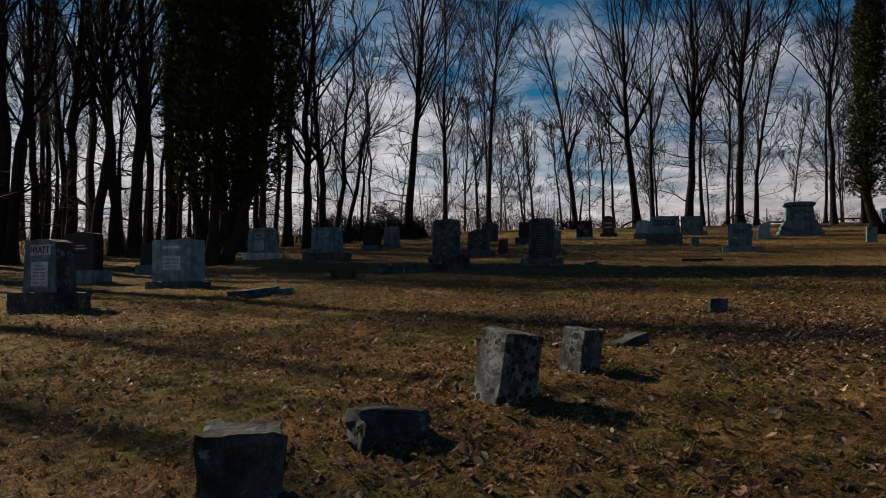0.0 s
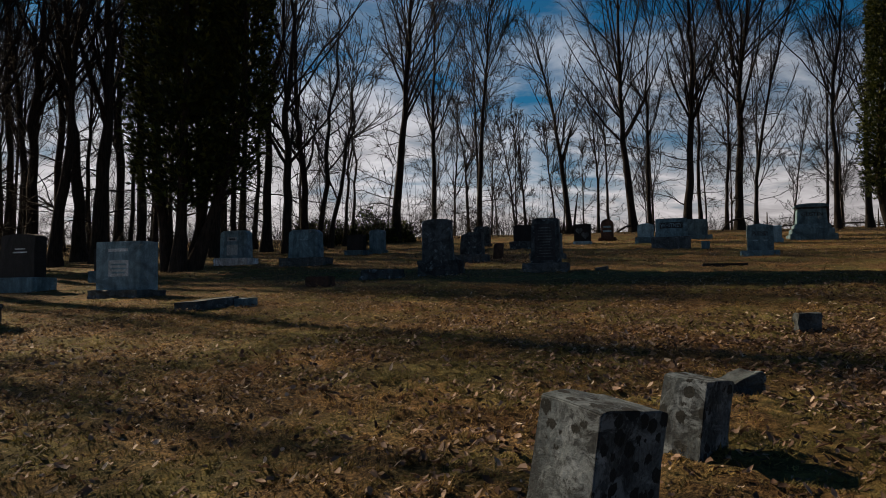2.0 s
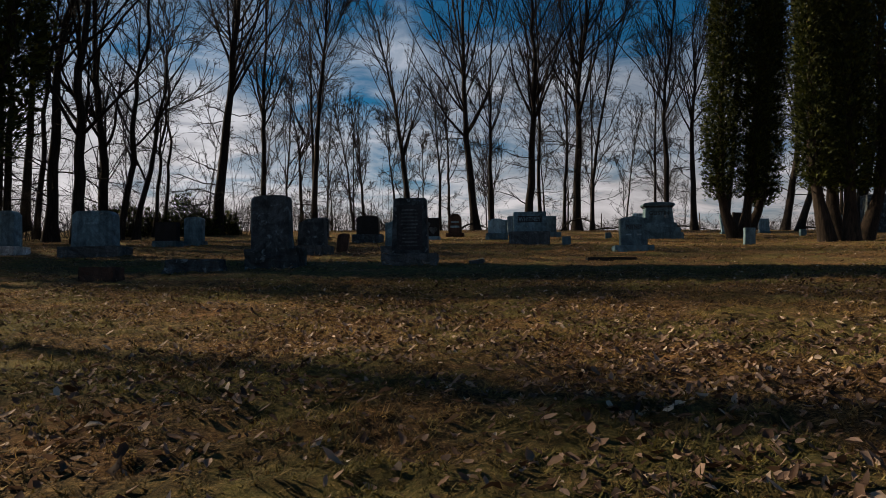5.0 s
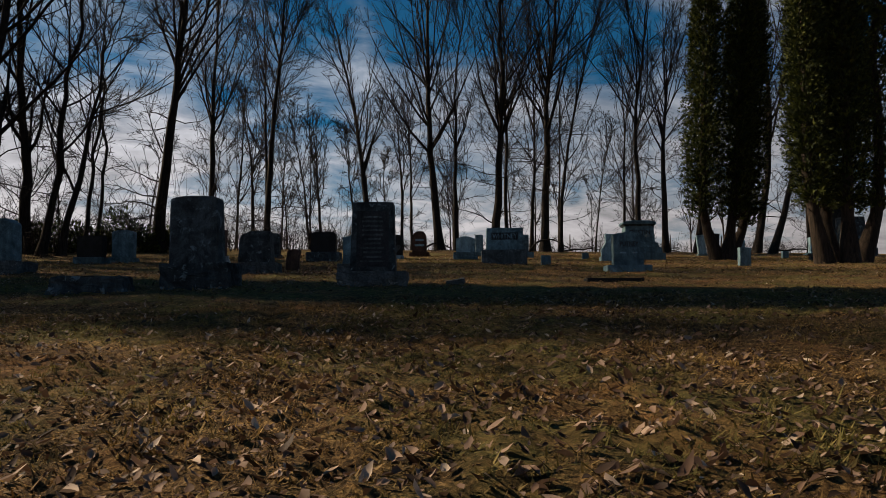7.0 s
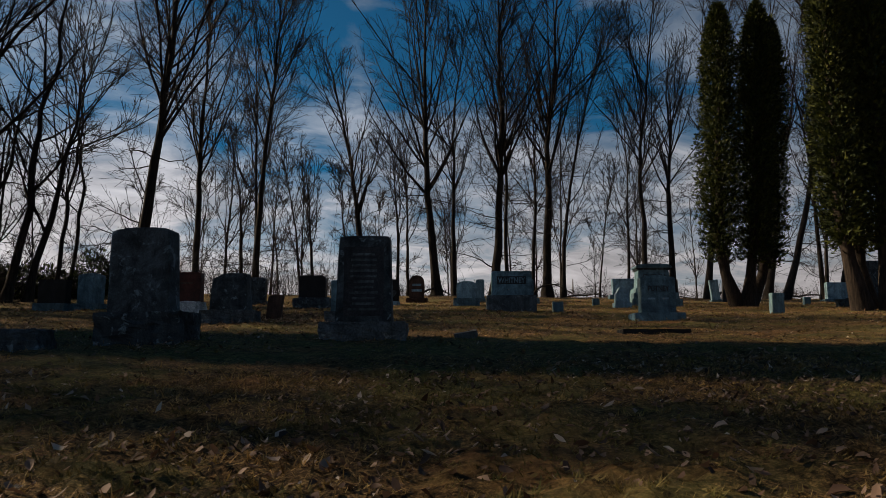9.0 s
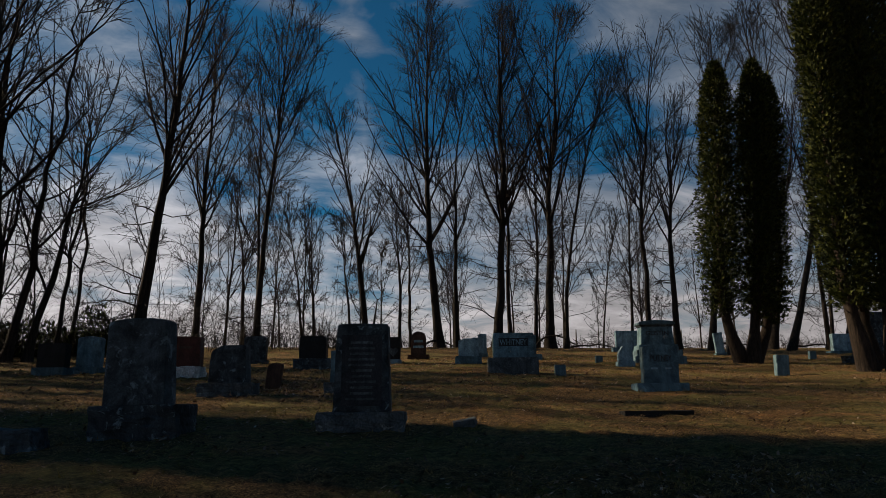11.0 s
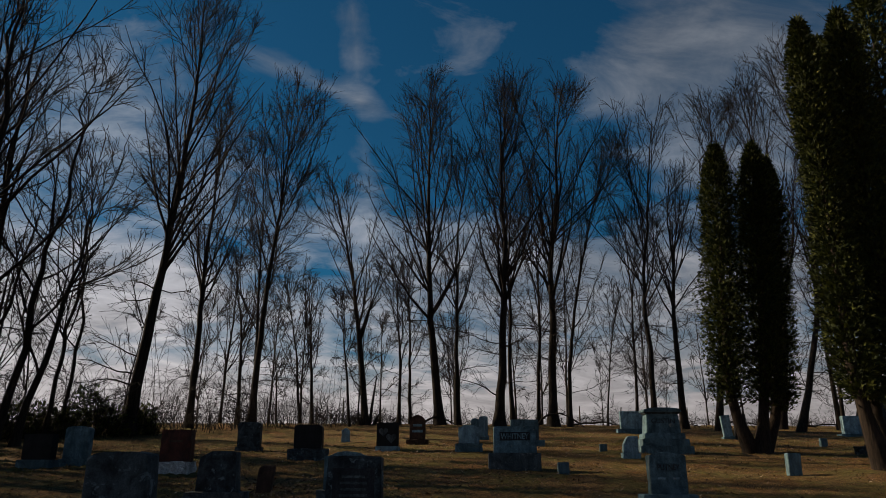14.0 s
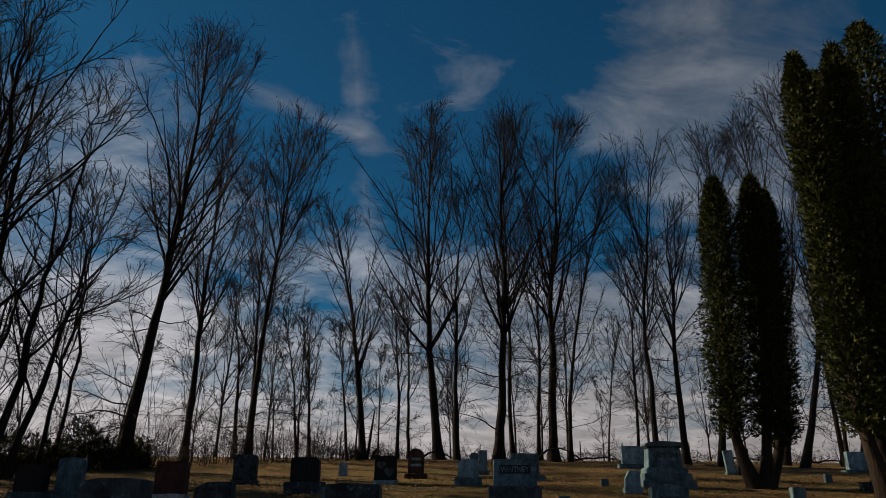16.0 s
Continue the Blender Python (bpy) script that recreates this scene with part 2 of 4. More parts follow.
def ground_z(x, y):
    x, y = np.asarray(x, float), np.asarray(y, float)
    yy = soft_cap(y, 60.0)
    yy = -soft_cap(-yy, 30.0)
    xx = soft_cap(x, 60.0)
    xx = -soft_cap(-xx, 40.0)
    z = 0.2386 + 0.0346 * xx + 0.0657 * yy - 0.00041 * xx * yy + 0.000558 * yy * yy
    past = np.maximum(0, y - 60)
    z = z - 0.03 * past + 0.00001 * np.minimum(past, 1500) ** 2
    lumps = 0.018 * np.sin(1.7 * x + 0.6 * np.sin(0.9 * y)) * np.sin(1.3 * y + 0.8 * np.sin(1.1 * x + 1)) + 0.03 * np.sin(0.43 * x + 1.3) * np.sin(0.37 * y + 0.4)
    for i in range(9):
        a, w = 2.4 * i, 7.0 + 2.6 * i
        lumps = lumps + 0.0075 * np.sin(w * (x * math.cos(a) + y * math.sin(a)) + 1.9 * np.sin(0.7 * w * (y * math.cos(a) - x * math.sin(a)) + i))
    rise = 0.07 * np.exp(-((x - 0.6) ** 2 + (y - 4.0) ** 2) / 1.6)
    return z + lumps + rise


def gz(x, y):
    return float(ground_z(x, y))


def mesh_from(name, verts, faces, material, smooth=True):
    """A mesh from arrays: verts (n, 3), faces (m, k)."""
    me = bpy.data.meshes.new(name)
    verts, faces = np.asarray(verts, np.float32), [np.asarray(f, np.int32) for f in faces if len(f)]
    me.vertices.add(len(verts))
    me.vertices.foreach_set("co", verts.ravel())
    loops = np.concatenate([f.ravel() for f in faces])
    sizes = np.concatenate([np.full(len(f), f.shape[1], np.int32) for f in faces])
    me.loops.add(len(loops))
    me.loops.foreach_set("vertex_index", loops)
    me.polygons.add(len(sizes))
    me.polygons.foreach_set("loop_start", np.concatenate([[0], np.cumsum(sizes)[:-1]]).astype(np.int32))
    me.polygons.foreach_set("use_smooth", np.full(len(sizes), smooth))
    me.materials.append(material)
    me.update(calc_edges=True)
    return me


def spread(near_lo, near_hi, step, far, closest):
    """Grid lines: fine in the middle, wider and wider towards the horizon."""
    a, b = closest
    mid = np.concatenate([np.arange(near_lo, a, step), np.arange(a, b, 0.095), np.arange(b, near_hi, step)])
    out = np.geomspace(1, far, 26)
    return np.concatenate([near_lo - out[::-1], mid, mid[-1] + out])


def build_ground():
    xs, ys = spread(-32, 48, 0.5, 1800, (-6, 9)), spread(-10, 66, 0.5, 1800, (0, 17))
    gx, gy = np.meshgrid(xs, ys)
    v = np.stack([gx, gy, ground_z(gx, gy)], -1).reshape(-1, 3)
    i = np.arange(len(v)).reshape(len(ys), len(xs))
    f = np.stack([i[:-1, :-1], i[:-1, 1:], i[1:, 1:], i[1:, :-1]], -1).reshape(-1, 4)
    tagged(new("ground", mesh_from("ground", v, [f], GROUND)), "sloping cemetery lawn of dry brown grass and soil", "ground", kind="structure")


build_ground()


# ---- building helpers ----
def part(name, bm, material, parent, label="", smooth=False):
    """Link a bmesh (or mesh) as one part under its thing."""
    if isinstance(bm, bpy.types.Mesh):
        me = bm
    else:
        me = bpy.data.meshes.new(name)
        bm.normal_update()
        bm.to_mesh(me)
        bm.free()
        me.materials.append(material)
        if smooth:
            me.polygons.foreach_set("use_smooth", [True] * len(me.polygons))
    ob = new(name, me)
    ob.parent = parent
    return tagged(ob, label)


def thing(name, label, category, x, y, rz=0.0, sink=0.02, group="", tilt=(0, 0)):
    ob = new(name)
    ob.empty_display_size = 0.2
    ob.matrix_basis = pose(x, y, gz(x, y) - sink, tilt[0], tilt[1], rz)
    return tagged(ob, label, category, group)


def jitter(bm, amount, scale, seed=0.0):
    for v in bm.verts:
        n = noise.noise_vector(v.co * scale + Vector((seed, seed * 1.7, seed * 0.3)))
        v.co += n * amount


def slab(profile, y0, y1, taper=0.0, bevel=0.012, wear=0.004, seed=0.0, cuts=0):
    """An upright slab: a front outline of (x, z) points, drawn from y0 back to y1; taper narrows it towards the top."""
    bm = bmesh.new()
    zmax = max(z for _, z in profile)
    rows = []
    for y in (y0, y1):
        row = []
        for x, z in profile:
            k = 1 - taper * z / zmax
            yc = (y0 + y1) / 2
            row.append(bm.verts.new((x * k, yc + (y - yc) * (1 - taper * 0.8 * z / zmax), z)))
        rows.append(row)
    n = len(profile)
    bm.faces.new(rows[0])
    bm.faces.new(rows[1][::-1])
    for i in range(n):
        bm.faces.new((rows[0][i], rows[1][i], rows[1][(i + 1) % n], rows[0][(i + 1) % n]))
    bmesh.ops.recalc_face_normals(bm, faces=bm.faces[:])
    sharp = [e for e in bm.edges if len(e.link_faces) == 2 and e.calc_face_angle() > 0.5]
    if bevel:
        bmesh.ops.bevel(bm, geom=sharp, offset=bevel, segments=2, affect="EDGES", clamp_overlap=True)
    if cuts:
        bmesh.ops.triangulate(bm, faces=[f for f in bm.faces if len(f.verts) > 4])
        bmesh.ops.subdivide_edges(bm, edges=[e for e in bm.edges if e.calc_length() > 0.12], cuts=cuts, use_grid_fill=True)
    jitter(bm, wear, 3.5, seed)
    jitter(bm, wear * 0.8, 11.0, seed + 5)
    return bm


def outline(w, h, top="flat", rise=0.1):
    """Front outlines of headstones."""
    a = w / 2
    if top == "flat":
        return [(-a, 0), (a, 0), (a, h), (-a, h)]
    if top == "arch":
        pts = [(a * math.cos(t), h - rise + rise * math.sin(t)) for t in np.linspace(0, math.pi, 15)]
    elif top == "shoulder":
        s = 0.18 * w
        pts = [(a, h - rise), (a - s * 0.55, h - rise * 0.9)] + [((a - s) * math.cos(t), h - rise * 0.75 + rise * 0.75 * math.sin(t)) for t in np.linspace(0.15, math.pi - 0.15, 11)] + [(-a + s * 0.55, h - rise * 0.9), (-a, h - rise)]
    elif top == "gable":
        pts = [(a, h - rise), (0, h), (-a, h - rise)]
    elif top == "slope":
        pts = [(a, h), (-a * 0.35, h), (-a, h - rise)]
    else:
        pts = [(a, h - rise), (a * 0.8, h), (-a * 0.8, h), (-a, h - rise)]
    return [(-a, 0), (a, 0)] + pts


def rock_block(w, d, h, y0=0.0, rough=0.025, seed=0.0, splay=0.0):
    """A rock-faced block: finely cut box whose faces are pushed about."""
    bm = bmesh.new()
    bmesh.ops.create_cube(bm, size=1)
    bmesh.ops.subdivide_edges(bm, edges=bm.edges[:], cuts=9, use_grid_fill=True)
    for v in bm.verts:
        k = 1 + splay * (0.5 - v.co.z)
        v.co = Vector((v.co.x * w * k, v.co.y * d * k + y0 + d / 2, (v.co.z + 0.5) * h))
        n = noise.noise_vector(v.co * 4 + Vector((seed, 3, seed)))
        m = noise.noise_vector(v.co * 11 + Vector((seed, 1, 7)))
        o = noise.noise_vector(v.co * 26 + Vector((7, seed, 2)))
        top = v.co.z > h * 0.98
        v.co += (n * rough + m * rough * 0.8 + o * rough * 0.45) * (0.4 if top else 1.0)
    return bm


def bars(parent, x0, x1, z0, z1, y, count, material, seed=0):
    """Lines of worn writing that cannot be read."""
    rng = random.Random(seed)
    step = (z1 - z0) / count
    for i in range(count):
        w = (x1 - x0) * rng.uniform(0.62, 1.0)
        c = (x0 + x1) / 2
        bm = slab([(c - w / 2, 0), (c + w / 2, 0), (c + w / 2, step * 0.42), (c - w / 2, step * 0.42)], -0.004, 0.004, bevel=0.0, wear=0.002, seed=i)
        bmesh.ops.translate(bm, verts=bm.verts[:], vec=(0, y, z1 - (i + 0.8) * step))
        part("worn_writing", bm, material, parent)


def lettering(parent, word, width, z, y, material, height):
    """Raised or cut letters on the front of a stone."""
    curve = bpy.data.curves.new("letters", "FONT")
    curve.body, curve.align_x, curve.align_y, curve.size, curve.extrude, curve.offset = word, "CENTER", "CENTER", 1.0, 0.02, 0.012
    ob = new("letters_source", curve)
    dg = bpy.context.evaluated_depsgraph_get()
    me = bpy.data.meshes.new_from_object(ob.evaluated_get(dg))
    bpy.data.objects.remove(ob)
    co = np.empty(len(me.vertices) * 3)
    me.vertices.foreach_get("co", co)
    co = co.reshape(-1, 3)
    span = np.ptp(co[:, :2], axis=0)
    mid = (co[:, :2].max(0) + co[:, :2].min(0)) / 2
    out = np.stack([(co[:, 0] - mid[0]) * width / span[0], y - co[:, 2] * 0.4, z + (co[:, 1] - mid[1]) * height / span[1]], -1)
    me.vertices.foreach_set("co", out.ravel())
    me.materials.clear()
    me.materials.append(material)
    return part("lettering", me, material, parent)


def headstone(label, x, y, base, die, material, base_material=None, top="flat", rise=0.1, taper=0.0, off=0.0, rz=-18, tilt=(0, 0), seed=1, rough_base=True, name="headstone", wear=0.010, side_material=None):
    """A die on a base. base and die: (width, depth, height) in metres. Its origin is the middle of the base's front edge."""
    st = thing(name, label, "gravestone", x, y, rz, 0.04, tilt=tilt)
    bw, bd, bh = base
    w, d, h = die
    if bh > 0:
        bh += 0.04
        if rough_base:
            bm = rock_block(bw, bd, bh, 0, 0.034, seed)
        else:
            bm = slab(outline(bw, bh), 0, bd, 0.0, 0.015, 0.005, seed)
        part("base", bm, base_material or material, st)
    y0 = (bd - d) / 2 if bh > 0 else 0.0
    bm = slab(outline(w, h + (0 if bh > 0 else 0.04), top, rise), y0, y0 + d, taper, 0.014, wear, seed, cuts=2)
    bmesh.ops.translate(bm, verts=bm.verts[:], vec=(off, 0, max(bh - 0.003, 0)))
    body = part("die", bm, material, st)
    if side_material:
        body.data.materials.append(side_material)
        for f in body.data.polygons:
            f.material_index = 0 if f.normal.y < -0.6 else 1
    return st, body, y0, max(bh, 0)


def front_panel(body, w, h, x, z, y0, bh, die, taper, material, seed=0, proud=0.006):
    """A panel that lies on the sloping front of a die; z is its foot above the die's."""
    slope = 0.4 * taper * die[1] / die[2]
    pa = part("panel", slab(outline(w, h), -proud, 0.02, 0, 0.004, 0.0015, seed), material, body)
    pa.matrix_basis = pose(x, y0 + slope * z, bh + z, -math.degrees(math.atan(slope)))
    return pa


# ---- trees ----
class Wood:
    """Gathers tapered limbs, and makes one mesh of them."""

    def __init__(self):
        self.kept = {}

    def add(self, p, r, sides):
        self.kept.setdefault((p.shape[1], sides), []).append((p, r))

    def mesh(self, name, material):
        verts, faces, start = [], [], 0
        for (n, k), items in self.kept.items():
            p = np.concatenate([a for a, _ in items])
            r = np.concatenate([b for _, b in items])
            t = np.gradient(p, axis=1)
            t /= np.linalg.norm(t, axis=2, keepdims=True) + 1e-9
            way = p[:, -1] - p[:, 0]
            ref = np.eye(3)[np.argmin(np.abs(way), axis=1)][:, None, :]
            u = np.cross(t, np.broadcast_to(ref, t.shape))
            u /= np.linalg.norm(u, axis=2, keepdims=True) + 1e-9
            v = np.cross(t, u)
            a = np.arange(k) * 2 * math.pi / k
            ring = p[:, :, None] + r[:, :, None, None] * (np.cos(a)[:, None] * u[:, :, None] + np.sin(a)[:, None] * v[:, :, None])
            m = len(p)
            ids = np.arange(m * n * k).reshape(m, n, k) + start
            nxt = np.roll(ids, -1, axis=2)
            faces.append(np.stack([ids[:, :-1], nxt[:, :-1], nxt[:, 1:], ids[:, 1:]], -1).reshape(-1, 4))
            verts.append(ring.reshape(-1, 3))
            start += m * n * k
        return mesh_from(name, np.concatenate(verts), faces, material)


def sprout(rng, p, r, count, lo, hi, length, angle, rise, n, thin, tip, wander=0.12, shorten=0.48, crown_to=0.0):
    """count shoots from each parent limb, between lo and hi of its length; crown_to: the height at which they end, if they make a rounded crown."""
    m, np_, _ = p.shape
    t = np.sort(rng.uniform(lo, hi, (m, count)), axis=1)
    at = t * (np_ - 1)
    i = np.minimum(at.astype(int), np_ - 2)
    f = (at - i)[..., None]
    rows = np.arange(m)[:, None]
    a, b = p[rows, i], p[rows, i + 1]
    start = (a * (1 - f) + b * f).reshape(-1, 3)
    way = (b - a).reshape(-1, 3)
    way /= np.linalg.norm(way, axis=1, keepdims=True) + 1e-9
    rad = (r[rows, i] * (1 - f[..., 0]) + r[rows, i + 1] * f[..., 0]).reshape(-1)
    side = rng.normal(size=way.shape)
    side -= (side * way).sum(1, keepdims=True) * way
    side /= np.linalg.norm(side, axis=1, keepdims=True) + 1e-9
    ang = np.radians(rng.uniform(*angle, len(way)))[:, None]
    d = np.cos(ang) * way + np.sin(ang) * side
    ln = length * (1 - shorten * (t.reshape(-1) - lo) / (hi - lo)) * rng.uniform(0.55, 1.2, len(way))
    if crown_to:
        ln = np.minimum(length, (crown_to - start[:, 2]) * 1.02) * rng.uniform(0.72, 1.06, len(way))
    step = (ln / (n - 1))[:, None]
    out = [start]
    for _ in range(n - 1):
        d = d + np.array((0, 0, rise)) + rng.normal(size=d.shape) * wander
        d /= np.linalg.norm(d, axis=1, keepdims=True)
        out.append(out[-1] + d * step)
    r0 = np.maximum(rad * thin, tip)
    r2 = r0[:, None] + (tip * 0.7 - r0[:, None]) * np.linspace(0, 1, n)[None, :]
    return np.stack(out, 1), r2


def bare_tree(x, y, h, mid_x, mid_h, top_x, r, seed, label, dense=1.0, lo=0.30, spread_angle=(16, 40), group="bare trees of the wood edge", waves=0.0):
    """A leafless tree: a bent, tapered trunk that runs up through an egg-shaped crown of ascending limbs, branches and twigs."""
    rng = np.random.default_rng(seed)
    tree = thing("bare_tree", label, "tree", x, y, 0, 0.15, group)
    n = 22
    t = np.linspace(0, 1, n)
    zs = t * h * 0.97
    k = mid_h / h
    c = (top_x - mid_x / k) / (1 - k) if abs(1 - k) > 0.1 else 0
    xs = (mid_x / k - c * k) * t + c * t * t
    sway = lambda size: np.convolve(rng.normal(0, size * h, n + 4), np.ones(5) / 5, "valid") * t ** 0.5
    ys = np.cumsum(rng.normal(0, 0.005 * h, n)) * t
    xs = xs + sway(waves or (0.013 if x > -8 else 0.024))
    p = np.stack([xs, ys, zs], -1)[None]
    rad = 0.9 * r * (1 - 0.95 * t ** 0.8) + 0.010
    rad *= 1 + rng.normal(0, 0.035, n)
    rad[0] *= 1.5
    rad[1] *= 1.1
    trunk = Wood()
    trunk.add(p, rad[None], 9)
    part("trunk", trunk.mesh("trunk", BARK), BARK, tree)
    size = max(0.35, min(1.0, h / 24)) * dense
    crown = Wood()
    limbs, lr = sprout(rng, p, rad[None], int(24 * size) + 6, lo, 0.95, 0.40 * h, spread_angle, 0.065, 9, 0.46, 0.022, 0.085, 0, h)
    low, wr = sprout(rng, p, rad[None], int(18 * size) + 4, 0.08, 0.62, 0.20 * h, (45, 92), 0.025, 8, 0.16, 0.015, 0.21)
    crown.add(limbs, lr, 5)
    crown.add(low, wr, 4)
    branch, br = sprout(rng, limbs, lr, 4 + int(3 * size), 0.14, 0.96, 0.105 * h, (20, 42), 0.05, 5, 0.58, 0.0165, 0.10, 0.55)
    crown.add(branch, br, 4)
    twig, tr = sprout(rng, branch, br, 4, 0.14, 0.97, 0.055 * h, (20, 46), 0.05, 3, 0.6, 0.0108, 0.13)
    crown.add(twig, tr, 3)
    low2, w2 = sprout(rng, low, wr, 5 + int(3 * size), 0.15, 0.98, 0.08 * h, (25, 65), 0.015, 4, 0.62, 0.0125, 0.28)
    crown.add(low2, w2, 3)
    low3, w3 = sprout(rng, low2, w2, 2, 0.2, 0.9, 0.04 * h, (25, 60), 0.02, 2, 0.8, 0.0105, 0.2)
    crown.add(low3, w3, 3)
    fine, fr = sprout(rng, twig, tr, 1, 0.2, 0.8, 0.032 * h, (22, 50), 0.04, 2, 0.8, 0.0105, 0.15)
    crown.add(fine, fr, 3)
    part("crown", crown.mesh("crown", TWIG), TWIG, tree)
    return tree


TALL = "tall bare grey-barked tree with ascending limbs, at wood edge"
SLIM = "slim bare young tree with fine twigs, at wood edge"
LEANING = "leaning bare dark-barked tree with twisted limbs, in woods"


def spray_cloud(rng, centre, normal, size):
    """Flat, forked foliage sprays, one per point: three fingers on a stalk."""
    m = len(centre)
    out = normal + rng.normal(size=(m, 3)) * 0.55 + np.array((0, 0, 0.35))
    out /= np.linalg.norm(out, axis=1, keepdims=True)
    side = np.cross(out, rng.normal(size=(m, 3)))
    side /= np.linalg.norm(side, axis=1, keepdims=True) + 1e-9
    lift = np.cross(side, out)
    shape = [(0, 0), (-0.46, 0.92), (-0.13, 0.58), (0.03, 1.3), (0.16, 0.55), (0.47, 0.86)]
    v = np.stack([centre + size[:, None] * (a * side + b * out + 0.18 * (abs(a) - 0.2) * lift) for a, b in shape], 1)
    ids = np.arange(m)[:, None] * 6
    tri = np.concatenate([ids + np.array(t) for t in ((0, 2, 1), (0, 4, 2), (2, 4, 3), (0, 5, 4))])
    return v.reshape(-1, 3), tri


def conifer(x, y, columns, seed, label, count=5200, gappy=0.0, spray=(0.13, 0.27), parting=5.5):
    """A clump of columnar evergreens on stems that part near the ground.
    columns: (foot dx, dy, top dx, dy, height, radius, height at which the leaves begin, further lean)."""
    rng = np.random.default_rng(seed)
    tree = thing("columnar_conifer", label, "tree", x, y, 0, 0.1, "columnar evergreens")
    for fx, fy, tx, ty, h, rad, low, lean in columns:
        t = np.linspace(0, 1, 10)
        ease = np.minimum(1, t * parting) ** 0.8
        p = np.stack([fx + (tx - fx) * ease + lean * t, fy + (ty - fy) * ease, t * h * 0.97], -1)[None]
        p[0, 1:-1, :2] += rng.normal(0, 0.05, (8, 2))
        r = 0.22 * (1 - 0.92 * t) + 0.01
        r[0] *= 1.6
        w = Wood()
        w.add(p, r[None], 8)
        twig, tr = sprout(rng, p, r[None], 60, 0.12, 0.9, rad * 0.95, (50, 85), 0.12, 4, 0.3, 0.01, 0.1)
        w.add(twig, tr, 3)
        part("stem", w.mesh("stem", CEDAR), CEDAR, tree)
        n = count
        u = rng.random(n) ** 0.85
        z = low + (h - low) * u
        prof = np.minimum(1, 0.74 + 1.8 * u) * np.minimum(1, (4.6 * (1 - u)) ** 0.62) * (1 + 0.06 * np.sin(9 * u + seed))
        a = rng.uniform(0, 2 * math.pi, n)
        lobes = 1 + 0.13 * np.sin(3 * a + 7 * u + seed) + 0.10 * np.sin(5 * a - 11 * u) + 0.12 * rng.normal(size=n)
        inner = np.arange(n) < n * (0.06 if gappy else 0.3)
        rr = rad * prof * lobes * np.where(inner, rng.uniform(0.15, 0.7, n), rng.uniform(0.55, 1.0, n) ** 0.5)
        big = rng.uniform(*spray, n) * np.where(inner, 1.9, 1.0)
        k = np.minimum(1, z / h * parting) ** 0.8
        c = np.stack([fx + (tx - fx) * k + lean * z / h + rr * np.cos(a), fy + (ty - fy) * k + rr * np.sin(a), z - 0.25 * rng.random(n) * (u < 0.12)], -1)
        nrm = np.stack([np.cos(a), np.sin(a), np.full(n, 0.3)], -1)
        keep = np.ones(n, bool)
        if gappy:
            holes = np.sin(1.9 * z + 3 * a + seed) * np.sin(2.7 * a - 1.3 * z)
            keep = (holes < 1 - gappy) & (rng.random(n) > gappy * 0.35 * (1 - u))
        v, f = spray_cloud(rng, c[keep], nrm[keep], big[keep])
        part("foliage", mesh_from("foliage", v, [f], FOLIAGE, False), FOLIAGE, tree)
    return tree


conifer(21.45, 35.0, [(-0.15, 0.1, -0.98, 0.3, 13.8, 0.80, 2.2, 0.95), (0.1, -0.15, 0.32, -0.2, 13.9, 0.78, 2.2, 1.35), (0.4, 0.2, 1.52, 0.3, 13.5, 0.76, 1.9, 1.2)], 5,
        "clump of three narrow dark green arborvitae spires in grass", 12500, spray=(0.08, 0.17))
conifer(21.2, 28.1, [(-0.8, 0.1, -1.25, 0.2, 16.2, 0.70, 2.3, 0.15), (-0.1, -0.3, 0.0, -0.2, 16.6, 0.8, 2.2, 0.4), (1.0, 0.3, 1.9, 0.2, 18.4, 1.3, 2.2, 0.6), (0.3, 0.8, 0.6, 1.4, 16.6, 1.1, 2.4, 0.4)], 6,
        "broad clump of tall sunlit yellow-green arborvitae on several stems", 14500, spray=(0.08, 0.17))
conifer(-9.8, 26.8, [(-0.5, 0.3, -1.2, 0.4, 14.5, 0.95, 3.0, 0.1), (0.0, -0.3, 0.2, -0.4, 15.5, 1.05, 2.5, 0.2), (0.35, 0.1, 1.9, 0.2, 15.0, 1.0, 3.2, 0.6), (0.2, 0.5, 0.9, 0.5, 14.0, 0.9, 3.0, 0.3)], 7,
        "ragged old dark arborvitae clump on bare crooked stems", 9000, 0.27, parting=2.4)


# ---- gravestones beside the walked line ----
def leaning_marker(label, x, y, w, d, h, rz, tilt, material, seed):
    st = thing("footstone", label, "gravestone", x, y, rz, 0.02, tilt=tilt)
    bm = slab(outline(w, h + 0.02, "arch", 0.008), -d / 2, d / 2, 0.04, 0.018, 0.012, seed, cuts=2)
    part("slab", bm, material, st)
    return st


leaning_marker("leaning square marble marker spotted with black lichen, in grass", 0.45, 3.78, 0.34, 0.26, 0.46, 40, (7, 6), MARBLE, 3)
leaning_marker("small tilted marble marker with a chipped top, in grass", 1.11, 4.72, 0.26, 0.22, 0.345, 42, (6, 5), MARBLE, 5)
low_rock = thing("fallen_marker", "low dark broken stone marker sunk in fallen leaves", "gravestone", 1.85, 6.0, 20, 0.05, tilt=(0, -18))
part("stone", rock_block(0.29, 0.2, 0.16, -0.09, 0.03, 4), DARK, low_rock)
block = thing("footstone", "dark square stone marker with mossy rough top, in grass", "gravestone", -0.81, 2.22, 12, 0.06, tilt=(0, 2))
part("block", rock_block(0.35, 0.30, 0.43, -0.15, 0.045, 8), DARK, block)
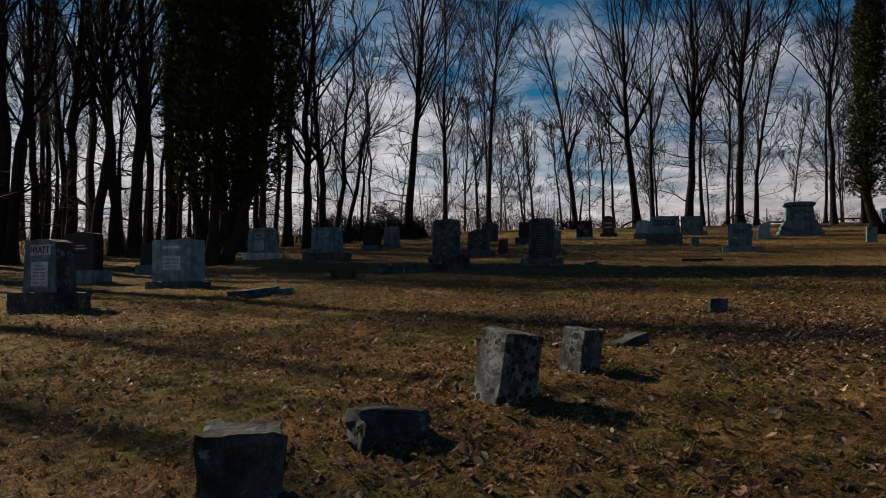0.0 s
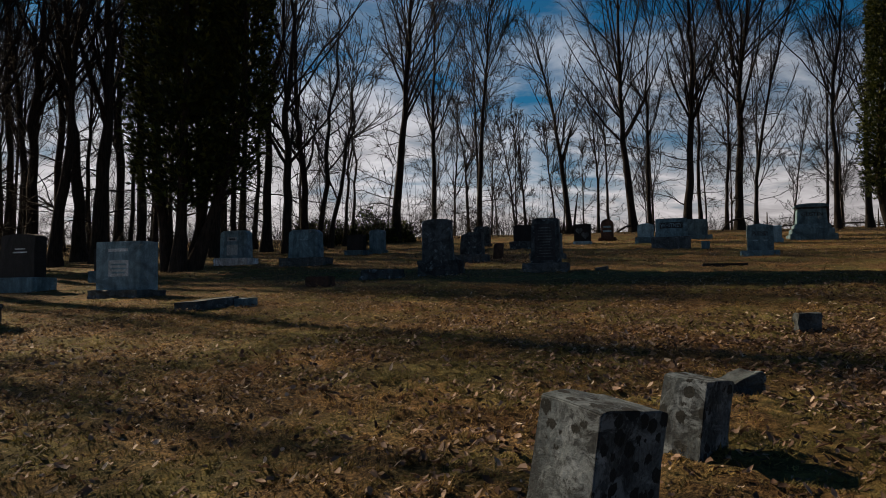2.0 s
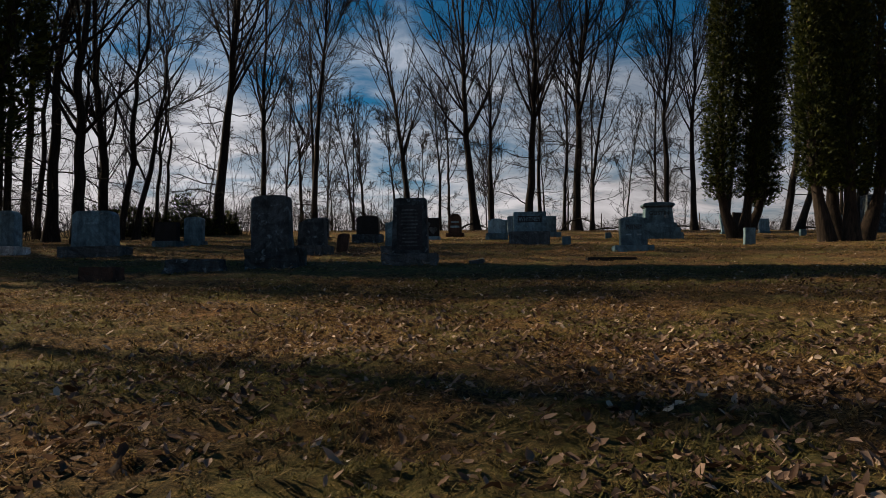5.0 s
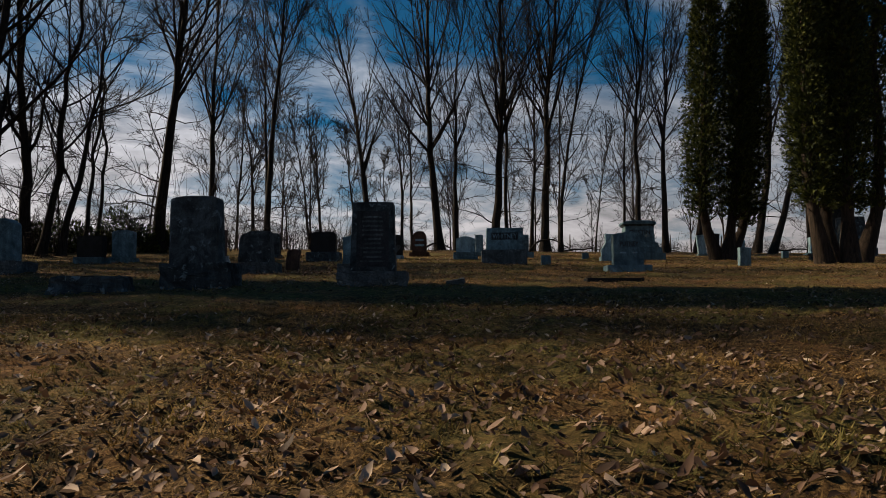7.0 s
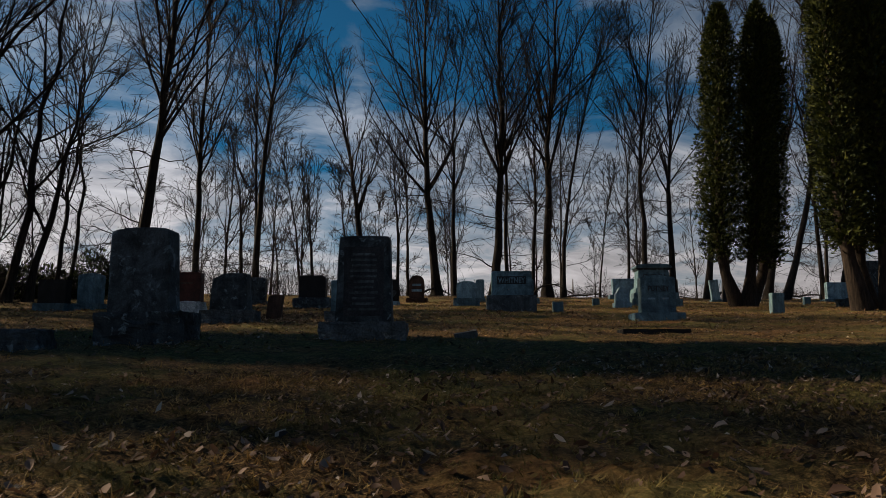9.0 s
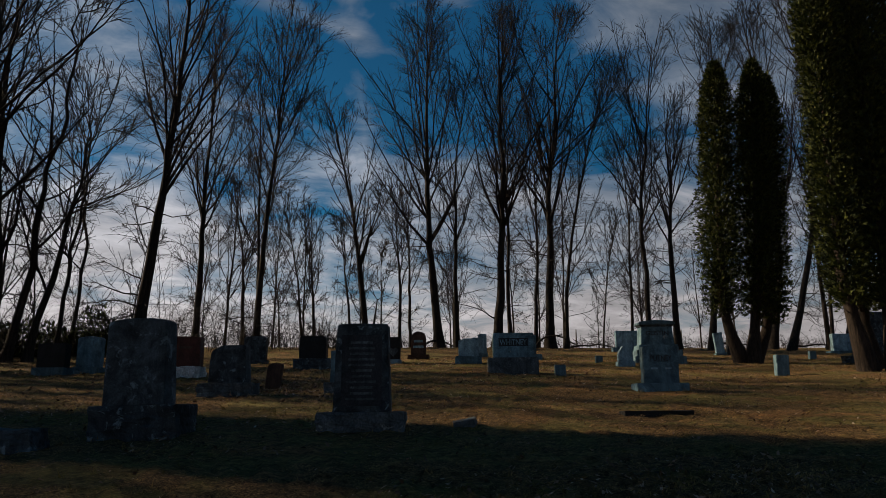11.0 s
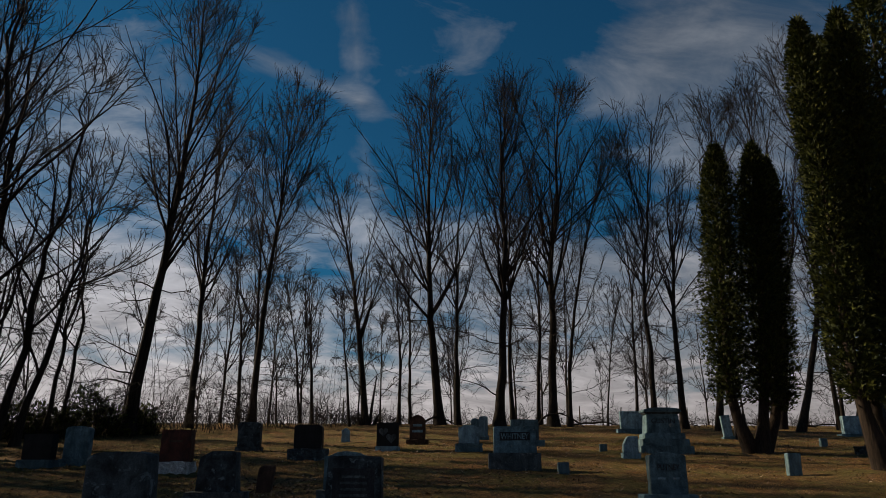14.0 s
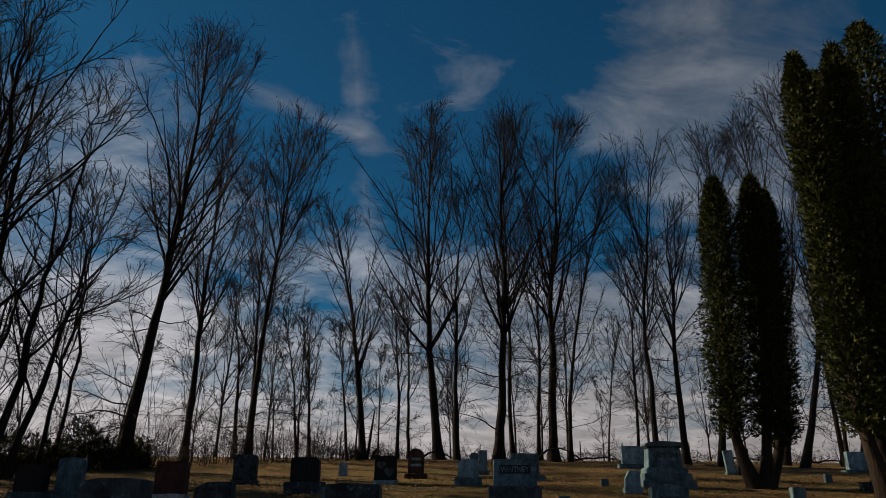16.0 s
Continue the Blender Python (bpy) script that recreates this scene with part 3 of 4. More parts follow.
flat_rock = thing("fallen_marker", "low broken grey stone marker lying in grass", "gravestone", -0.25, 3.10, 28, 0.05, tilt=(-6, 4))
part("stone", rock_block(0.38, 0.27, 0.20, -0.14, 0.045, 9), DARK, flat_rock)
stub = thing("footstone", "small weathered upright stone stub in leaves", "gravestone", 3.6, 8.6, -10, 0.05)
part("stub", rock_block(0.21, 0.16, 0.22, -0.08, 0.02, 10), DARK, stub)

# ---- large stones of the near rows ----
st, body, y0, bh = headstone("tall dark weathered granite headstone leaning on a rough base", -0.35, 19.9, (1.08, 0.72, 0.44), (0.80, 0.36, 1.11), DARK, top="arch", rise=0.05, taper=0.05, off=-0.07, tilt=(0, -1.5), seed=11)
DIE = (0.76, 0.34, 1.17)
st, body, y0, bh = headstone("tall dark tablet headstone with worn inscription on a two-step base", 2.42, 19.6, (1.13, 0.62, 0.23), DIE, DARK, ROUGH, taper=0.10, seed=12)
panel = front_panel(body, 0.54, 0.94, 0, 0.08, y0, bh, DIE, 0.10, INK, 4)
bars(panel, -0.21, 0.21, 0.06, 0.88, -0.006, 11, ROUGH, 3)
DIE = (0.86, 0.46, 1.01)
# sides darker than the front: rough stone, with its shade put into the colour
st, body, y0, bh = headstone("blue-grey granite headstone with pale name panel on rough base", -7.79, 11.75, (1.15, 0.85, 0.39), DIE, GREY, DARK, top="shoulder", rise=0.06, taper=0.08, seed=13, side_material=DARK)
panel = front_panel(body, 0.52, 0.20, 0, 0.70, y0, bh, DIE, 0.08, PLAQUE, 2)
lettering(panel, "HYATT", 0.46, 0.10, -0.006, INK, 0.13)
panel = front_panel(body, 0.42, 0.46, 0, 0.12, y0, bh, DIE, 0.08, PLAQUE, 3)
bars(panel, -0.17, 0.17, 0.04, 0.42, -0.006, 6, PALE, 5)
st, body, y0, bh = headstone("square blue-grey granite headstone with pale inscription on base", -7.38, 16.7, (1.38, 0.9, 0.20), (1.23, 0.56, 1.08), PALE, ROUGH, seed=14)
bars(body, -0.28, 0.28, bh + 0.82, bh + 0.98, y0 - 0.003, 1, PLAQUE, 2)
panel = front_panel(body, 0.56, 0.36, 0.02, 0.30, y0, bh, (1.28, 0.56, 1.08), 0.0, PLAQUE, 3)
bars(panel, -0.22, 0.22, 0.05, 0.32, -0.006, 3, PALE, 6)
st, body, y0, bh = headstone("dark red polished headstone with small pale label on grey base", -11.4, 19.5, (1.55, 0.75, 0.42), (1.22, 0.36, 1.15), BLACK, GREY, top="arch", rise=0.08, seed=15, rough_base=False)
bars(body, -0.15, 0.35, bh + 0.62, bh + 0.80, y0 - 0.003, 2, PLAQUE, 8)
headstone("low dark headstone on pale base under the trees", -10.6, 22.6, (1.0, 0.6, 0.34), (0.85, 0.3, 0.75), BLACK, GREY, top="arch", rise=0.1, seed=16, rough_base=False)
st, body, y0, bh = headstone("grey headstone with pale plaque on white rock-faced base", -8.7, 29.0, (1.55, 0.8, 0.30), (1.28, 0.42, 1.10), PALE, WHITE, top="round", rise=0.10, taper=0.06, seed=17)
front_panel(body, 0.50, 0.42, -0.05, 0.12, y0, bh, (1.28, 0.42, 1.10), 0.06, PLAQUE, 3)
panel = front_panel(body, 0.46, 0.17, -0.05, 0.68, y0, bh, (1.28, 0.42, 1.10), 0.06, PLAQUE, 4)
bars(panel, -0.18, 0.18, 0.03, 0.16, -0.006, 1, INK, 4)
st, body, y0, bh = headstone("broad grey headstone with rounded shoulders on rock-faced base", -5.5, 27.0, (1.82, 0.85, 0.32), (1.24, 0.45, 1.04), GREY, ROUGH, top="round", rise=0.12, taper=0.04, seed=18)
bars(body, -0.3, 0.3, bh + 0.62, bh + 0.75, y0 - 0.002, 1, PALE, 4)
ledger = thing("ledger_stone", "flat dark stone slab lying raised in grass", "gravestone", -4.42, 13.2, -32, 0.06, tilt=(5, -2))
part("slab", rock_block(0.56, 0.92, 0.19, 0, 0.012, 20), DARK, ledger)
ledger = thing("ledger_stone", "small flat pale-topped stone beside a dark slab", "gravestone", -3.8, 13.75, -28, 0.04, tilt=(2, 0))
part("slab", rock_block(0.42, 0.40, 0.19, 0, 0.012, 21), GREY, ledger)
lowb = thing("low_marker", "low dark slanted stone marker in shaded grass", "gravestone", -1.8, 19.4, -18, 0.04)
part("stone", rock_block(1.0, 0.42, 0.28, 0, 0.04, 22, 0.15), DARK, lowb)
lowb = thing("low_marker", "low reddish brown block marker in shaded grass", "gravestone", -3.15, 18.0, -18, 0.04)
part("stone", rock_block(0.6, 0.36, 0.28, 0, 0.015, 23), BROWN, lowb)

# ---- middle rows ----
headstone("pale weathered headstone with rounded top in front of brush", -3.6, 34.9, (0.92, 0.5, 0.2), (0.76, 0.28, 0.98), GREY, GREY, top="arch", rise=0.10, seed=24)
headstone("dark headstone on a pale base in front of brush", -4.6, 34.6, (1.0, 0.6, 0.25), (0.88, 0.34, 0.75), BLACK, GREY, seed=25, rough_base=False)
st, body, y0, bh = headstone("dull red granite headstone on white rock-faced base", -0.55, 32.1, (0.96, 0.6, 0.31), (0.86, 0.34, 0.88), RED, WHITE, seed=26)
bars(body, -0.2, 0.2, bh + 0.5, bh + 0.64, y0 - 0.003, 1, BROWN, 2)
headstone("dark slant-sided headstone with rock-faced edge on rough base", 0.67, 26.0, (1.15, 0.7, 0.28), (0.82, 0.4, 0.80), DARK, ROUGH, top="slope", rise=0.12, taper=0.12, seed=27, side_material=ROUGH)
headstone("thin leaning reddish brown stone marker without base", 1.76, 28.0, (0, 0, 0), (0.36, 0.18, 0.62), BROWN, top="slope", rise=0.06, tilt=(0, 5), seed=28, name="footstone")
headstone("dark square headstone on low base in fallen leaves", 1.6, 38.6, (0.95, 0.55, 0.18), (0.85, 0.32, 0.92), DARK, ROUGH, top="round", rise=0.06, seed=29)
headstone("dark round-shouldered headstone on broad dark base", 3.45, 35.2, (1.28, 0.7, 0.38), (0.95, 0.38, 0.80), BLACK, DARK, top="round", rise=0.08, seed=30)
st, body, y0, bh = headstone("mossy green-grey headstone with low arched top", 3.35, 26.0, (1.2, 0.62, 0.25), (0.98, 0.34, 0.80), GREY, ROUGH, top="shoulder", rise=0.10, seed=31)
bars(body, -0.2, 0.2, bh + 0.5, bh + 0.62, y0 - 0.003, 1, PALE, 2)
st, body, y0, bh = headstone("black headstone carved with two pale hearts on white base", 6.95, 38.6, (0.95, 0.5, 0.2), (0.88, 0.26, 0.92), BLACK, PALE, seed=32, rough_base=False)


def heart(cx, cz, s, y, parent):
    pts = []
    for a in np.linspace(0, 2 * math.pi, 22)[:-1]:
        pts.append((s * math.sin(a) ** 3, s * (13 * math.cos(a) - 5 * math.cos(2 * a) - 2 * math.cos(3 * a) - math.cos(4 * a)) / 16))
    low = min(z for _, z in pts)
    bm = slab([(px, pz - low + 0.001) for px, pz in pts[::-1]], -0.008, 0.01, 0, 0, 0, 0)
    bmesh.ops.translate(bm, verts=bm.verts[:], vec=(cx, y, cz + low))
    part("heart", bm, ROUGH, parent, "pale carved heart")


heart(-0.17, bh + 0.56, 0.19, y0, body)
heart(0.15, bh + 0.32, 0.21, y0, body)
st, body, y0, bh = headstone("round-topped reddish headstone with pale bands on base", 8.78, 40.9, (0.94, 0.5, 0.2), (0.68, 0.28, 1.05), BROWN, BROWN, top="arch", rise=0.32, seed=33)
bars(body, -0.28, 0.28, bh + 0.25, bh + 0.75, y0 - 0.003, 2, PALE, 3)
headstone("small pale pointed marker by a broken trunk", 5.9, 42.5, (0, 0, 0), (0.36, 0.2, 0.62), PALE, top="gable", rise=0.1, seed=34, name="footstone")
headstone("pale granite headstone with slightly arched top on base", 9.97, 37.4, (1.06, 0.6, 0.30), (0.82, 0.36, 0.72), PALE, GREY, top="shoulder", rise=0.08, seed=35)
headstone("small round-topped grey marker behind other stones", 13.4, 46.5, (0.58, 0.36, 0.2), (0.5, 0.22, 0.7), GREY, top="arch", rise=0.2, seed=36)
headstone("narrow pale upright marker behind other stones", 12.7, 43.3, (0.5, 0.36, 0.16), (0.42, 0.22, 0.95), PALE, GREY, top="arch", rise=0.06, seed=37)
st, body, y0, bh = headstone("broad blue-grey granite family headstone with raised surname panel", 9.16, 30.7, (1.56, 0.75, 0.50), (1.30, 0.40, 0.78), GREY, ROUGH, off=0.03, taper=0.03, seed=38, rough_base=False)
panel = front_panel(body, 0.92, 0.25, 0.02, 0.36, y0, bh, (1.30, 0.40, 0.78), 0.03, INK, 2)
lettering(panel, "WHITNEY", 0.85, 0.125, -0.006, PALE, 0.17)
headstone("wide grey headstone on low base beneath the trees", 13.4, 39.6, (1.5, 0.6, 0.25), (1.22, 0.36, 0.88), GREY, GREY, off=-0.1, seed=39, rough_base=False)
headstone("tiny grey corner marker in grass", 15.24, 36.3, (0, 0, 0), (0.28, 0.2, 0.26), GREY, seed=40, name="corner_marker")
headstone("small square grey marker in sunlit grass", 10.16, 29.5, (0, 0, 0), (0.31, 0.24, 0.33), GREY, seed=41, name="corner_marker")
st, body, y0, bh = headstone("grey granite headstone with low pointed top on plain base", 9.85, 23.85, (1.13, 0.62, 0.22), (0.77, 0.30, 0.87), GREY, GREY, top="gable", rise=0.07, off=0.02, seed=42, rough_base=False)
panel = front_panel(body, 0.52, 0.17, 0.03, 0.46, y0, bh, (0.77, 0.30, 0.87), 0.0, GREY, 2, 0.004)
lettering(panel, "PUTNEY", 0.47, 0.085, -0.004, INK, 0.12)
bars(body, -0.24, -0.02, bh + 0.28, bh + 0.38, y0 - 0.003, 1, PALE, 3)
bars(body, 0.08, 0.28, bh + 0.28, bh + 0.38, y0 - 0.003, 1, PALE, 4)


def stepped_monument(x, y, rz=-18):
    """A family monument: two steps, a tapered die and a moulded cap."""
    mo = thing("family_monument", "large grey granite stepped monument with moulded cap and surname", "monument", x, y, rz, 0.04)
    rows = (("base", 2.06, 0.36, 0.0, 1.40, 0.0), ("step", 1.86, 0.27, 0.10, 1.30, 0.02), ("plinth", 1.62, 0.22, 0.22, 1.18, 0.04), ("die", 1.36, 0.74, 0.34, 1.06, 0.09), ("cornice", 1.30, 0.09, 0.37, 1.03, -0.10), ("cap", 1.50, 0.18, 0.27, 1.13, 0.05))
    z = 0.0
    for i, (name, w, h, y0, y1, taper) in enumerate(rows):
        bm = slab(outline(w, h, "arch", 0.09) if name == "cap" else outline(w, h), y0, y1, taper, 0.018, 0.005, i)
        bmesh.ops.translate(bm, verts=bm.verts[:], vec=(0, 0, z))
        # the cornice, right under the cap, is darker than the other courses
        made = part(name, bm, DARK if name == "cornice" else GREY, mo)
        if name == "die":
            lettering(made, "GUSTIN", 0.92, z + 0.48, y0 + 0.012, INK, 0.19)
        z += h - 0.003


stepped_monument(17.3, 35.0)
headstone("small pale slant-faced marker beside a large monument", 14.76, 33.4, (0.62, 0.5, 0.2), (0.52, 0.3, 0.58), PALE, PALE, top="slope", rise=0.28, seed=44, rough_base=False)
headstone("pale square headstone on low base near the fence line", 22.9, 46.8, (1.53, 0.6, 0.28), (1.3, 0.36, 0.98), PALE, GREY, off=0.1, seed=45, rough_base=False)
headstone("pale leaning headstone beside an evergreen stem", 26.1, 42.5, (0.6, 0.4, 0.14), (0.46, 0.2, 1.1), PALE, GREY, tilt=(0, -5), seed=46)
headstone("dark leaning headstone behind an evergreen stem", 26.75, 42.4, (0.6, 0.42, 0.2), (0.56, 0.24, 1.15), BLACK, DARK, tilt=(0, 4), seed=47)
headstone("small pale square headstone behind evergreen stems", 30.4, 44.6, (0.7, 0.4, 0.1), (0.62, 0.24, 0.84), PALE, GREY, seed=48)
headstone("plain grey upright post marker in sunlit grass", 16.66, 27.8, (0, 0, 0), (0.37, 0.24, 0.60), GREY, tilt=(0, 2), seed=49, name="post_marker")
headstone("tiny grey post marker in grass by the evergreens", 26.9, 37.1, (0, 0, 0), (0.31, 0.2, 0.38), GREY, seed=50, name="post_marker")
headstone("pale broad headstone on low base beneath trees", 35.5, 43.5, (1.65, 0.6, 0.16), (1.36, 0.36, 1.02), PALE, GREY, off=0.1, seed=51, rough_base=False)
for dx, w, s in ((-0.5, 0.55, 1), (0.15, 0.6, 2), (0.75, 0.5, 3)):
    lowb = thing("low_marker", "low dark stone marker in shaded grass by evergreens", "gravestone", 25.5 + dx, 33.2 + dx * 0.1, -18, 0.05, "low dark markers by the evergreens")
    part("stone", rock_block(w, 0.35, 0.34 + 0.04 * s, 0, 0.04, 50 + s), DARK, lowb)
st, body, y0, bh = headstone("tall dark pedestal monument on a broad stepped base", 37.3, 42.4, (2.4, 1.6, 0.5), (1.45, 1.0, 2.0), DARK, DARK, taper=0.08, seed=55, name="family_monument", rough_base=False)
plaq = thing("flush_marker", "long dark flush marker slab set in sunlit grass", "gravestone", 7.3, 20.2, -12, 0.02)
part("slab", rock_block(1.12, 0.30, 0.09, 0, 0.012, 60), BLACK, plaq)
plaq = thing("flush_marker", "small tilted pale marker stone sunk in grass", "gravestone", 3.92, 19.7, -18, 0.06, tilt=(6, -9))
part("slab", rock_block(0.32, 0.26, 0.17, 0, 0.03, 61), ROUGH, plaq)


# ---- wood edge ----
bare_tree(-3.6, 47.0, 25.1, 0.53, 7.3, 1.36, 0.34, 11, TALL, 1.2)
bare_tree(-1.2, 52.0, 20.6, 0.07, 8.7, -0.05, 0.23, 12, TALL)
bare_tree(2.1, 54.0, 23.0, 0.35, 8.6, 1.88, 0.25, 13, TALL, 1.1)
bare_tree(2.2, 55.0, 19.7, -0.27, 10.9, -0.83, 0.14, 14, SLIM)
bare_tree(1.4, 56.0, 11.0, -0.15, 4.4, -0.94, 0.16, 15, SLIM)
bare_tree(6.2, 59.0, 10.3, -0.3, 4.8, -0.84, 0.15, 16, SLIM)
bare_tree(5.5, 60.0, 11.2, -0.52, 4.8, -1.76, 0.12, 17, SLIM)
bare_tree(9.6, 58.0, 18.4, -0.74, 7.1, -2.8, 0.28, 18, TALL)
bare_tree(11.9, 58.0, 12.2, -0.02, 6.5, -0.68, 0.15, 19, SLIM)
bare_tree(13.2, 60.0, 13.7, -0.11, 6.7, -0.52, 0.14, 20, SLIM)
bare_tree(14.5, 57.0, 26.2, -0.76, 9.7, -0.49, 0.36, 21, TALL, 1.25, 0.28, (20, 48))
bare_tree(15.8, 57.0, 21.1, -0.15, 6.5, 0.83, 0.21, 22, SLIM)
bare_tree(18.0, 55.0, 25.7, 0.45, 8.0, 0.76, 0.39, 23, TALL)
bare_tree(19.8, 57.0, 25.5, -0.06, 6.7, -0.04, 0.18, 24, SLIM)
bare_tree(22.2, 58.0, 21.2, 0.35, 8.6, 0.24, 0.16, 25, SLIM)
bare_tree(22.4, 56.0, 27.1, 0.32, 10.1, 1.96, 0.37, 26, TALL, 1.25, 0.30, (20, 48))
bare_tree(23.7, 56.0, 22.5, 0.81, 8.5, 4.51, 0.18, 27, SLIM)
bare_tree(30.2, 58.0, 17.6, 0.28, 7.2, 0.41, 0.15, 28, SLIM)
bare_tree(27.3, 51.0, 22.7, -0.09, 7.2, 1.4, 0.23, 29, TALL)
bare_tree(30.1, 52.0, 19.2, 0.33, 9.9, 1.28, 0.28, 30, TALL)
bare_tree(31.3, 50.0, 24.5, 1.03, 7.4, 2.62, 0.27, 31, TALL)
bare_tree(37.9, 52.0, 27.6, 1.49, 8.7, 0.14, 0.33, 32, TALL)
bare_tree(35.8, 48.0, 30.0, 2.7, 8.2, 3.67, 0.26, 33, TALL)
bare_tree(41.0, 50.0, 22.2, 0.03, 8.6, 1.46, 0.2, 34, SLIM)
bare_tree(38.6, 46.0, 23.5, 2.33, 8.1, 6.58, 0.49, 35, TALL)
bare_tree(8.1, 55.0, 9.0, -0.44, 4.2, -0.96, 0.11, 36, SLIM)
bare_tree(26.6, 56.0, 10.4, 0.61, 5.3, 1.66, 0.08, 37, SLIM)
bare_tree(40.2, 49.0, 13.6, 0.83, 6.5, 2.26, 0.17, 38, SLIM)
bare_tree(-7.0, 42.0, 12.6, 0.87, 6.5, 1.72, 0.18, 39, LEANING, 0.6, 0.2, (28, 62), waves=0.034)
bare_tree(-7.8, 42.0, 17.3, 0.75, 5.5, 1.29, 0.2, 40, LEANING, 0.6, 0.2, (28, 62), waves=0.034)
bare_tree(-6.5, 44.0, 14.8, 0.33, 5.8, 1.61, 0.12, 41, LEANING, 0.6, 0.2, (28, 62), waves=0.034)
bare_tree(-8.6, 43.0, 19.2, -0.53, 7.9, -0.75, 0.29, 42, LEANING, 0.6, 0.2, (28, 62), waves=0.034)
bare_tree(-6.4, 46.0, 14.6, 0.37, 7.0, -0.54, 0.11, 43, LEANING, 0.6, 0.2, (28, 62), waves=0.034)
bare_tree(-8.5, 38.0, 21.0, -0.19, 8.1, -0.25, 0.3, 44, LEANING, 0.6, 0.2, (28, 62), waves=0.034)
bare_tree(-10.2, 40.0, 20.3, 0.39, 8.0, 1.23, 0.31, 45, TALL, 0.65)
bare_tree(-12.0, 44.0, 17.6, 0.35, 8.5, 1.19, 0.19, 46, SLIM, 0.65)
bare_tree(-12.6, 42.0, 21.0, 0.14, 8.3, 0.46, 0.22, 47, TALL, 0.65)
bare_tree(-11.7, 36.0, 20.6, 0.12, 6.9, 0.36, 0.31, 48, TALL, 0.65)
bare_tree(-16.4, 38.0, 20.4, -0.08, 7.9, 0.12, 0.27, 49, TALL, 0.65)
bare_tree(-16.4, 34.0, 20.8, 0.04, 8.9, 0.04, 0.41, 50, TALL, 0.65)
bare_tree(-18.4, 36.0, 20.3, -0.6, 9.3, -1.39, 0.37, 51, TALL, 0.65)
bare_tree(-18.0, 33.0, 20.6, 0.78, 8.7, 1.48, 0.31, 52, TALL, 0.65)
bare_tree(-21.0, 36.0, 22.0, 0.44, 10.9, 1.2, 0.34, 53, TALL, 0.65)
bare_tree(-22.4, 38.0, 21.4, -0.57, 9.8, -2.11, 0.25, 54, TALL, 0.65)
bare_tree(-21.4, 34.0, 21.1, -0.86, 9.1, -1.85, 0.27, 55, TALL, 0.65)
bare_tree(-24.2, 40.0, 20.6, 1.02, 10.2, 1.9, 0.19, 56, SLIM, 0.65)
bare_tree(-21.5, 32.0, 21.4, 0.37, 8.7, 1.25, 0.32, 57, TALL, 0.65)
bare_tree(-25.3, 35.0, 22.0, 0.39, 9.4, 0.72, 0.43, 58, TALL, 0.65)
bare_tree(-19.3, 42.0, 19.4, -0.46, 8.5, -1.13, 0.23, 59, TALL, 0.65)
bare_tree(-20.6, 46.0, 18.9, 0.31, 7.1, 0.59, 0.17, 60, SLIM, 0.65)
bare_tree(-31.6, 40.0, 24.8, 0.42, 10.4, 0.75, 0.5, 61, TALL, 0.65)



def shadow_casters_and_woods():
    """Mostly unseen trees added sunward to cast long lawn shadows; then more background wood."""
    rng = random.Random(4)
    # added trees, nearly all out of view, set so that they shade the lawn
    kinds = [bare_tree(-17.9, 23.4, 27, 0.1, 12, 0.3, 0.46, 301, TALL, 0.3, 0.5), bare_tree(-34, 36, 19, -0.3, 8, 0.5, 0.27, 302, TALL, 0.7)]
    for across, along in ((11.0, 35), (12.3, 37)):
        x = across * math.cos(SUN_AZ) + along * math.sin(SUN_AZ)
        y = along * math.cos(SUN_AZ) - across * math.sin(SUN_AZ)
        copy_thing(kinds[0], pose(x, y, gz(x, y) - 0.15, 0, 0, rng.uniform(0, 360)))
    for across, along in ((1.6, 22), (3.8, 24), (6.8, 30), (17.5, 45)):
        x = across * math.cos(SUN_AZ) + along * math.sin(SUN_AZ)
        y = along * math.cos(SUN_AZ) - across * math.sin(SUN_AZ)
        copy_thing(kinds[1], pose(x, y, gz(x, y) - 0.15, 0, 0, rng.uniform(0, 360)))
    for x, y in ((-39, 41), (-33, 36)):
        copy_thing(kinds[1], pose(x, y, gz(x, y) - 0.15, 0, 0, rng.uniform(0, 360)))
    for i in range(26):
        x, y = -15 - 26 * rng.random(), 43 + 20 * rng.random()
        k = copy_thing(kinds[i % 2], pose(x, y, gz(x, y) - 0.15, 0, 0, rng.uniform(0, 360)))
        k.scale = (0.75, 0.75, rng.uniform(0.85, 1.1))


shadow_casters_and_woods()


def saplings():
    """Thin young trees between and behind the large ones."""
    rng = random.Random(9)
    kinds = [bare_tree(3.4, 60.5, 12, 0.2, 5, 0.6, 0.09, 401, SLIM, 0.5, 0.2), bare_tree(17.2, 61, 14, -0.2, 6, -0.5, 0.10, 402, SLIM, 0.5, 0.2), bare_tree(-1.5, 58, 9, 0.3, 4, 0.9, 0.08, 403, SLIM, 0.6, 0.15, (30, 60))]
    for i in range(20):
        x = -12 + 58 * (i + rng.random()) / 20
        y = (62 if x > -4 else 50) + rng.uniform(-2, 4)
        k = copy_thing(kinds[i % 3], pose(x, y, gz(x, y) - 0.15, 0, 0, rng.uniform(0, 360)))
        s = rng.uniform(0.6, 1.15)
        k.scale = (s, s, s)


saplings()


